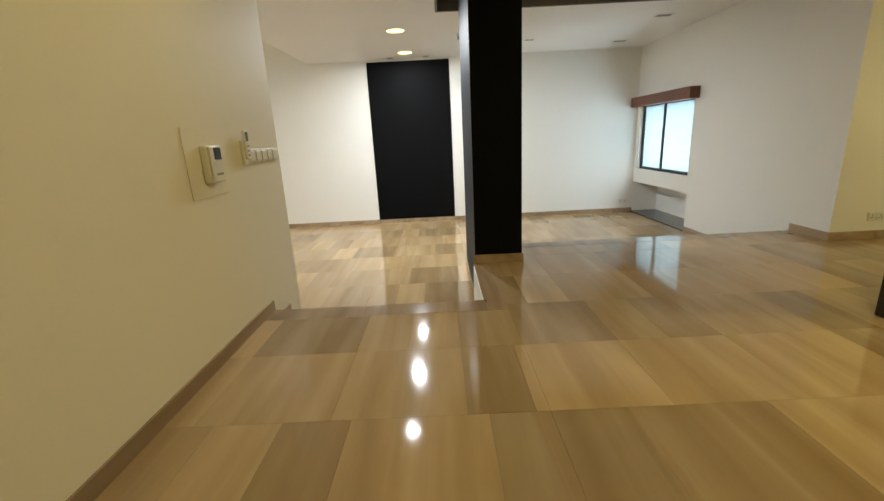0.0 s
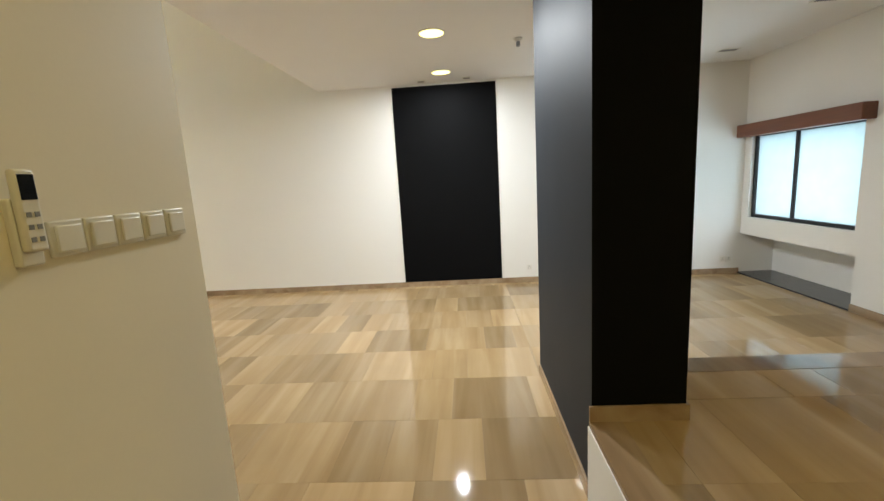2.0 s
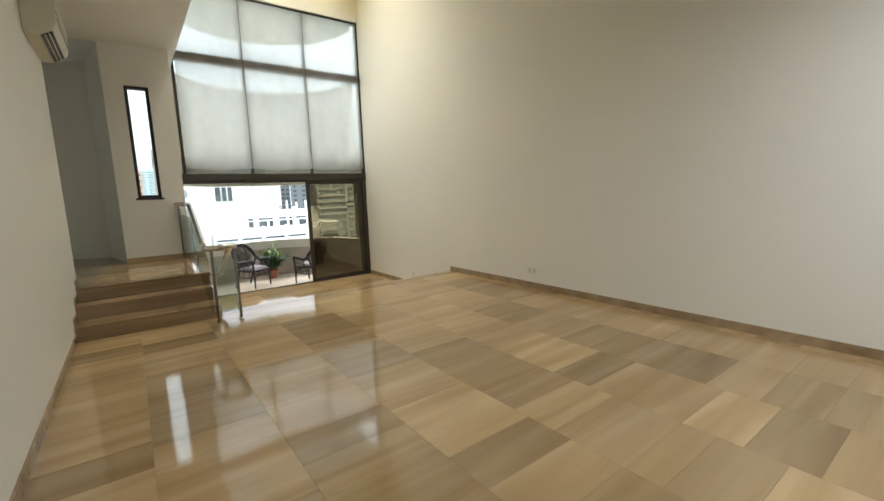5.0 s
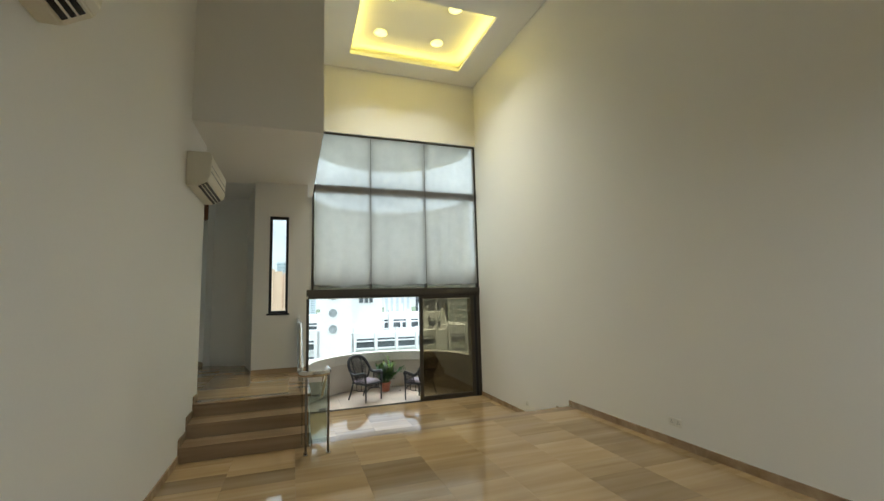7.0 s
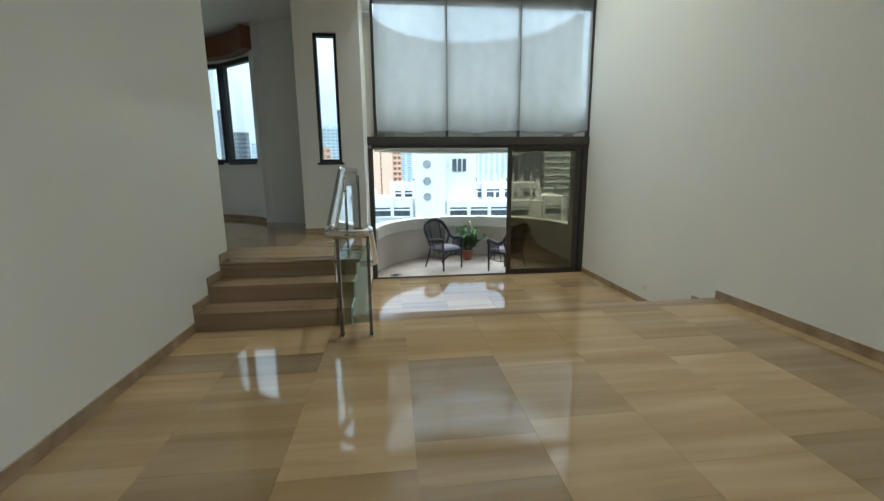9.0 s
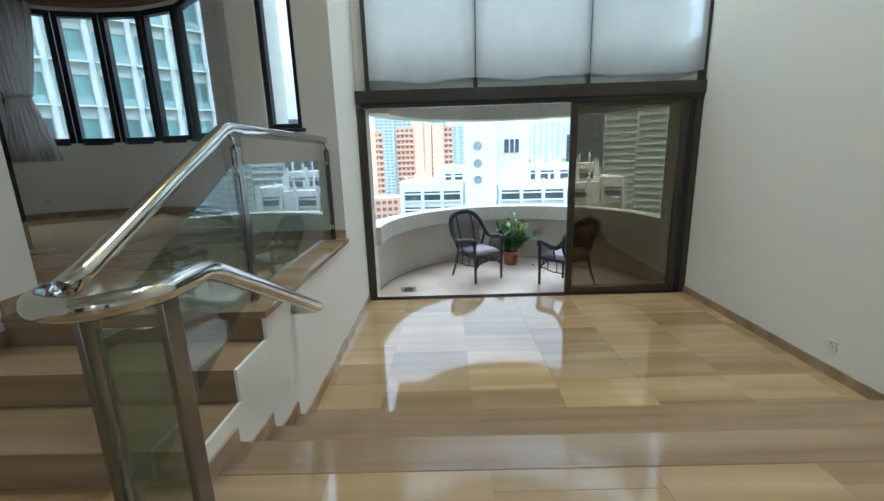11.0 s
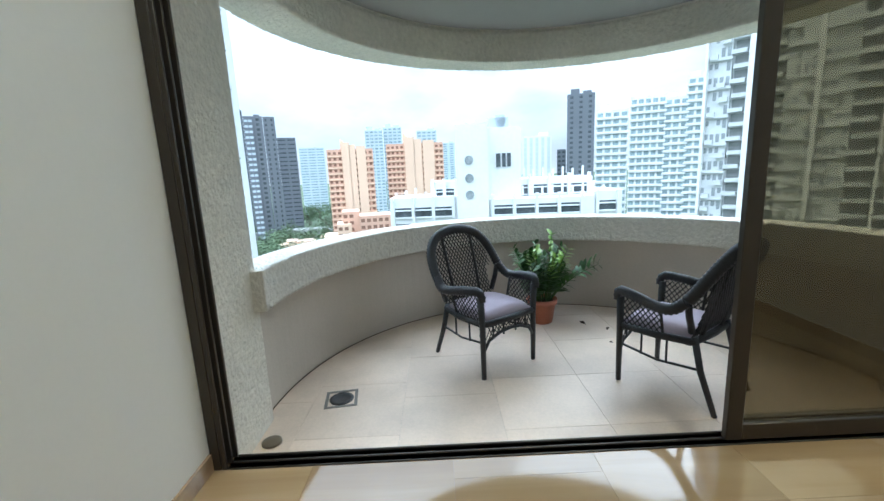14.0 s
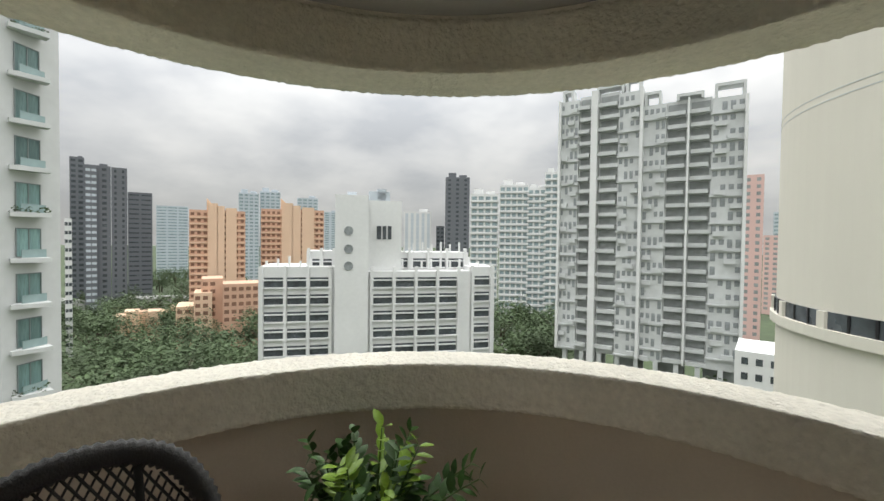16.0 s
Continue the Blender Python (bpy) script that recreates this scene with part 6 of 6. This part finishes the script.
def woods(name, label, count, az0, az1, d0, d1, size):
    q = B()
    for _ in range(count):
        a, d = wrng.uniform(az0, az1), wrng.uniform(d0, d1)
        base = at(a, d, STREET)
        h = size * wrng.uniform(0.7, 1.25)
        tube(q, [base, base + Vector((0.3, 0.2, h * 0.55))], [0.5, 0.25], 5, slot=1)
        for _k in range(3):
            ang = wrng.uniform(0, 6.28)
            tube(q, [base + Vector((0, 0, h * 0.4)), base + Vector((math.cos(ang) * h * 0.28, math.sin(ang) * h * 0.28, h * 0.72))], [0.2, 0.08], 4, slot=1)
        clumps = [(base + Vector((wrng.gauss(0, h * 0.20), wrng.gauss(0, h * 0.20), h * wrng.uniform(0.36, 0.92))), h * wrng.uniform(0.16, 0.27)) for _k in range(12)]
        for c, r in clumps:
            for _k in range(80):
                v = Vector((wrng.gauss(0, 1), wrng.gauss(0, 1), wrng.gauss(0, 0.8))).normalized() * r * wrng.uniform(0.6, 1.05)
                p = c + v
                s = wrng.uniform(0.3, 0.62) * size / 14
                t1 = Vector((wrng.uniform(-1, 1), wrng.uniform(-1, 1), wrng.uniform(-0.5, 0.5))) * s
                t2 = Vector((wrng.uniform(-1, 1), wrng.uniform(-1, 1), wrng.uniform(-0.5, 0.5))) * s
                q.faces.new((q.verts.new(p + t1), q.verts.new(p + t2), q.verts.new(p - t1), q.verts.new(p - t2)))
    return q


def finish_woods(name, q, label):
    me = bpy.data.meshes.new(name)
    q.to_mesh(me)
    q.free()
    me.materials.append(FOLIAGE), me.materials.append(mat("tree_bark", (0.09, 0.07, 0.05), 0.9))
    tagged(new(name, me), label, "trees", kind="stuff")


finish_woods("park_trees", woods("park_trees", "", 105, -28, -6.5, 105, 290, 13.5), "dense green park trees below the towers")
finish_woods("roadside_trees", woods("roadside_trees", "", 26, 23.5, 33, 120, 190, 15), "dark green trees behind the white block")
finish_woods("far_trees", woods("far_trees", "", 40, -24, -8, 300, 480, 14), "distant belt of green trees")
finish_woods("garden_trees", woods("garden_trees", "", 14, 51, 56, 100, 150, 14), "green trees beside the grey tower")
bm = B()
prism(bm, [tuple(at(a, d).xy) for a, d in ((23.0, 125), (29.5, 118), (29.5, 165), (23.0, 175))], STREET, STREET + 1.5)
structure("lawn", bm, LAWN, label="bright green lawn below the white block", category="lawn")
bm = B()
prism(bm, [tuple(at(a, d).xy) for a, d in ((22.5, 186), (31.5, 128), (31.5, 133), (22.5, 193))], STREET, STREET + 2.2)
structure("road", bm, ROAD, label="pale concrete road past the lawn", category="road")
bm = B()
prism(bm, [tuple(at(a, d).xy) for a, d in ((-27, 330), (-8, 300), (-8, 315), (-27, 345))], STREET, STREET + 6)
structure("viaduct", bm, ROAD, label="pale elevated road far below", category="road")

# ---- floor tiles, each a piece of its floor ----
def clipped(poly, x0, x1, y0, y1):
    """The part of a rectangle that lies within a convex outline."""
    pts = [(x0, y0), (x1, y0), (x1, y1), (x0, y1)]
    k = len(poly)
    for i in range(k):
        (ax, ay), (bx_, by_) = poly[i], poly[(i + 1) % k]
        out = []
        for j in range(len(pts)):
            p, r_ = pts[j], pts[(j + 1) % len(pts)]
            sp = (bx_ - ax) * (p[1] - ay) - (by_ - ay) * (p[0] - ax)
            sr = (bx_ - ax) * (r_[1] - ay) - (by_ - ay) * (r_[0] - ax)
            if sp >= 0:
                out.append(p)
            if (sp >= 0) != (sr >= 0):
                f = sp / (sp - sr)
                out.append((p[0] + (r_[0] - p[0]) * f, p[1] + (r_[1] - p[1]) * f))
        pts = out
        if len(pts) < 3:
            return []
    return pts


TILE_BLOCKS = {}


def lay(floor_name, z, areas, tw=0.322, th=0.648, gap=0.0007, material=None, y_from=1.806, seed=1, poly=None):
    """Rows of tiles over rectangular areas; rows run along x and are shifted at random."""
    parent = bpy.data.objects[floor_name]
    material = material or TILE
    rr = random.Random(seed)
    shifts = {}
    for x0, x1, y0, y1 in areas:
        for j in range(math.floor((y0 - y_from) / th), math.ceil((y1 - y_from) / th)):
            shift = shifts.setdefault(j, rr.choice((0.22, 0.22, 0.02, 0.12)))
            a0, a1 = max(y0, y_from + j * th), min(y1, y_from + (j + 1) * th)
            if a1 - a0 < 0.01:
                continue
            i = math.floor((x0 - shift) / tw)
            while shift + i * tw < x1:
                n = 2 if rr.random() < 0.38 and tw < 0.5 else 1
                b0, b1 = max(x0, shift + i * tw), min(x1, shift + (i + n) * tw)
                i += n
                if b1 - b0 < 0.01:
                    continue
                if poly:
                    outline = clipped(poly, b0 + gap, b1 - gap, a0 + gap, a1 - gap)
                    if len(outline) < 3:
                        continue
                    q = B()
                    prism(q, outline, z - 0.012, z)
                    piece("tile", mesh_of("tile", q, material), parent)
                    continue
                w_, d_ = round(b1 - b0 - 2 * gap, 4), round(a1 - a0 - 2 * gap, 4)
                key = (w_, d_, material.name)
                if key not in TILE_BLOCKS:
                    q = B()
                    box(q, -w_ / 2, w_ / 2, -d_ / 2, d_ / 2, -0.012, 0.0)
                    TILE_BLOCKS[key] = mesh_of("tile", q, material)
                tilt = rr.uniform(-0.0005, 0.0005)
                piece("tile", TILE_BLOCKS[key], parent, pose((b0 + b1) / 2, (a0 + a1) / 2, z, math.degrees(rr.uniform(-0.0006, 0.0006)), math.degrees(tilt), 0))


lay("floor_entry", L0, [(ENTRY, 1.15, -3.0, 3.0), (1.15, 8.0, -3.0, 4.40), (1.15, EAST, 4.40, 4.72)], seed=2)
lay("floor_living", L1, [(-6.33, 1.0, SOUTH, NORTH), (1.0, EAST - 0.02, 5.58, NORTH)], seed=5)
lay("floor_bay", L2, [(GLAZE + 0.05, -7.23, 5.223, NORTH)], seed=8)
lay("floor_dining", L0, [(-11.6, -7.14, -0.4, 4.95)], seed=11, poly=[(-7.14, -0.4), (-7.14, 4.95), (-8.95, 4.95), (-10.25, 4.14), (-10.62, 3.4), (-11.25, 2.6), (-11.5, 1.5), (-11.35, 0.5), (-10.9, -0.05), (-10.5, -0.4)])
half = [(KX - 1.98 * math.cos(radians(a)), KY + 1.98 * math.sin(radians(a))) for a in range(-90, 91, 5)]
lay("balcony_floor", BAL, [(KX - 2.0, GLAZE - 0.06, 5.1, 9.2)], tw=0.6, th=0.6, gap=0.0011, material=BALTILE, y_from=5.45, seed=4, poly=([(GLAZE - 0.06, 5.19)] + half + [(GLAZE - 0.06, 9.15)])[::-1])
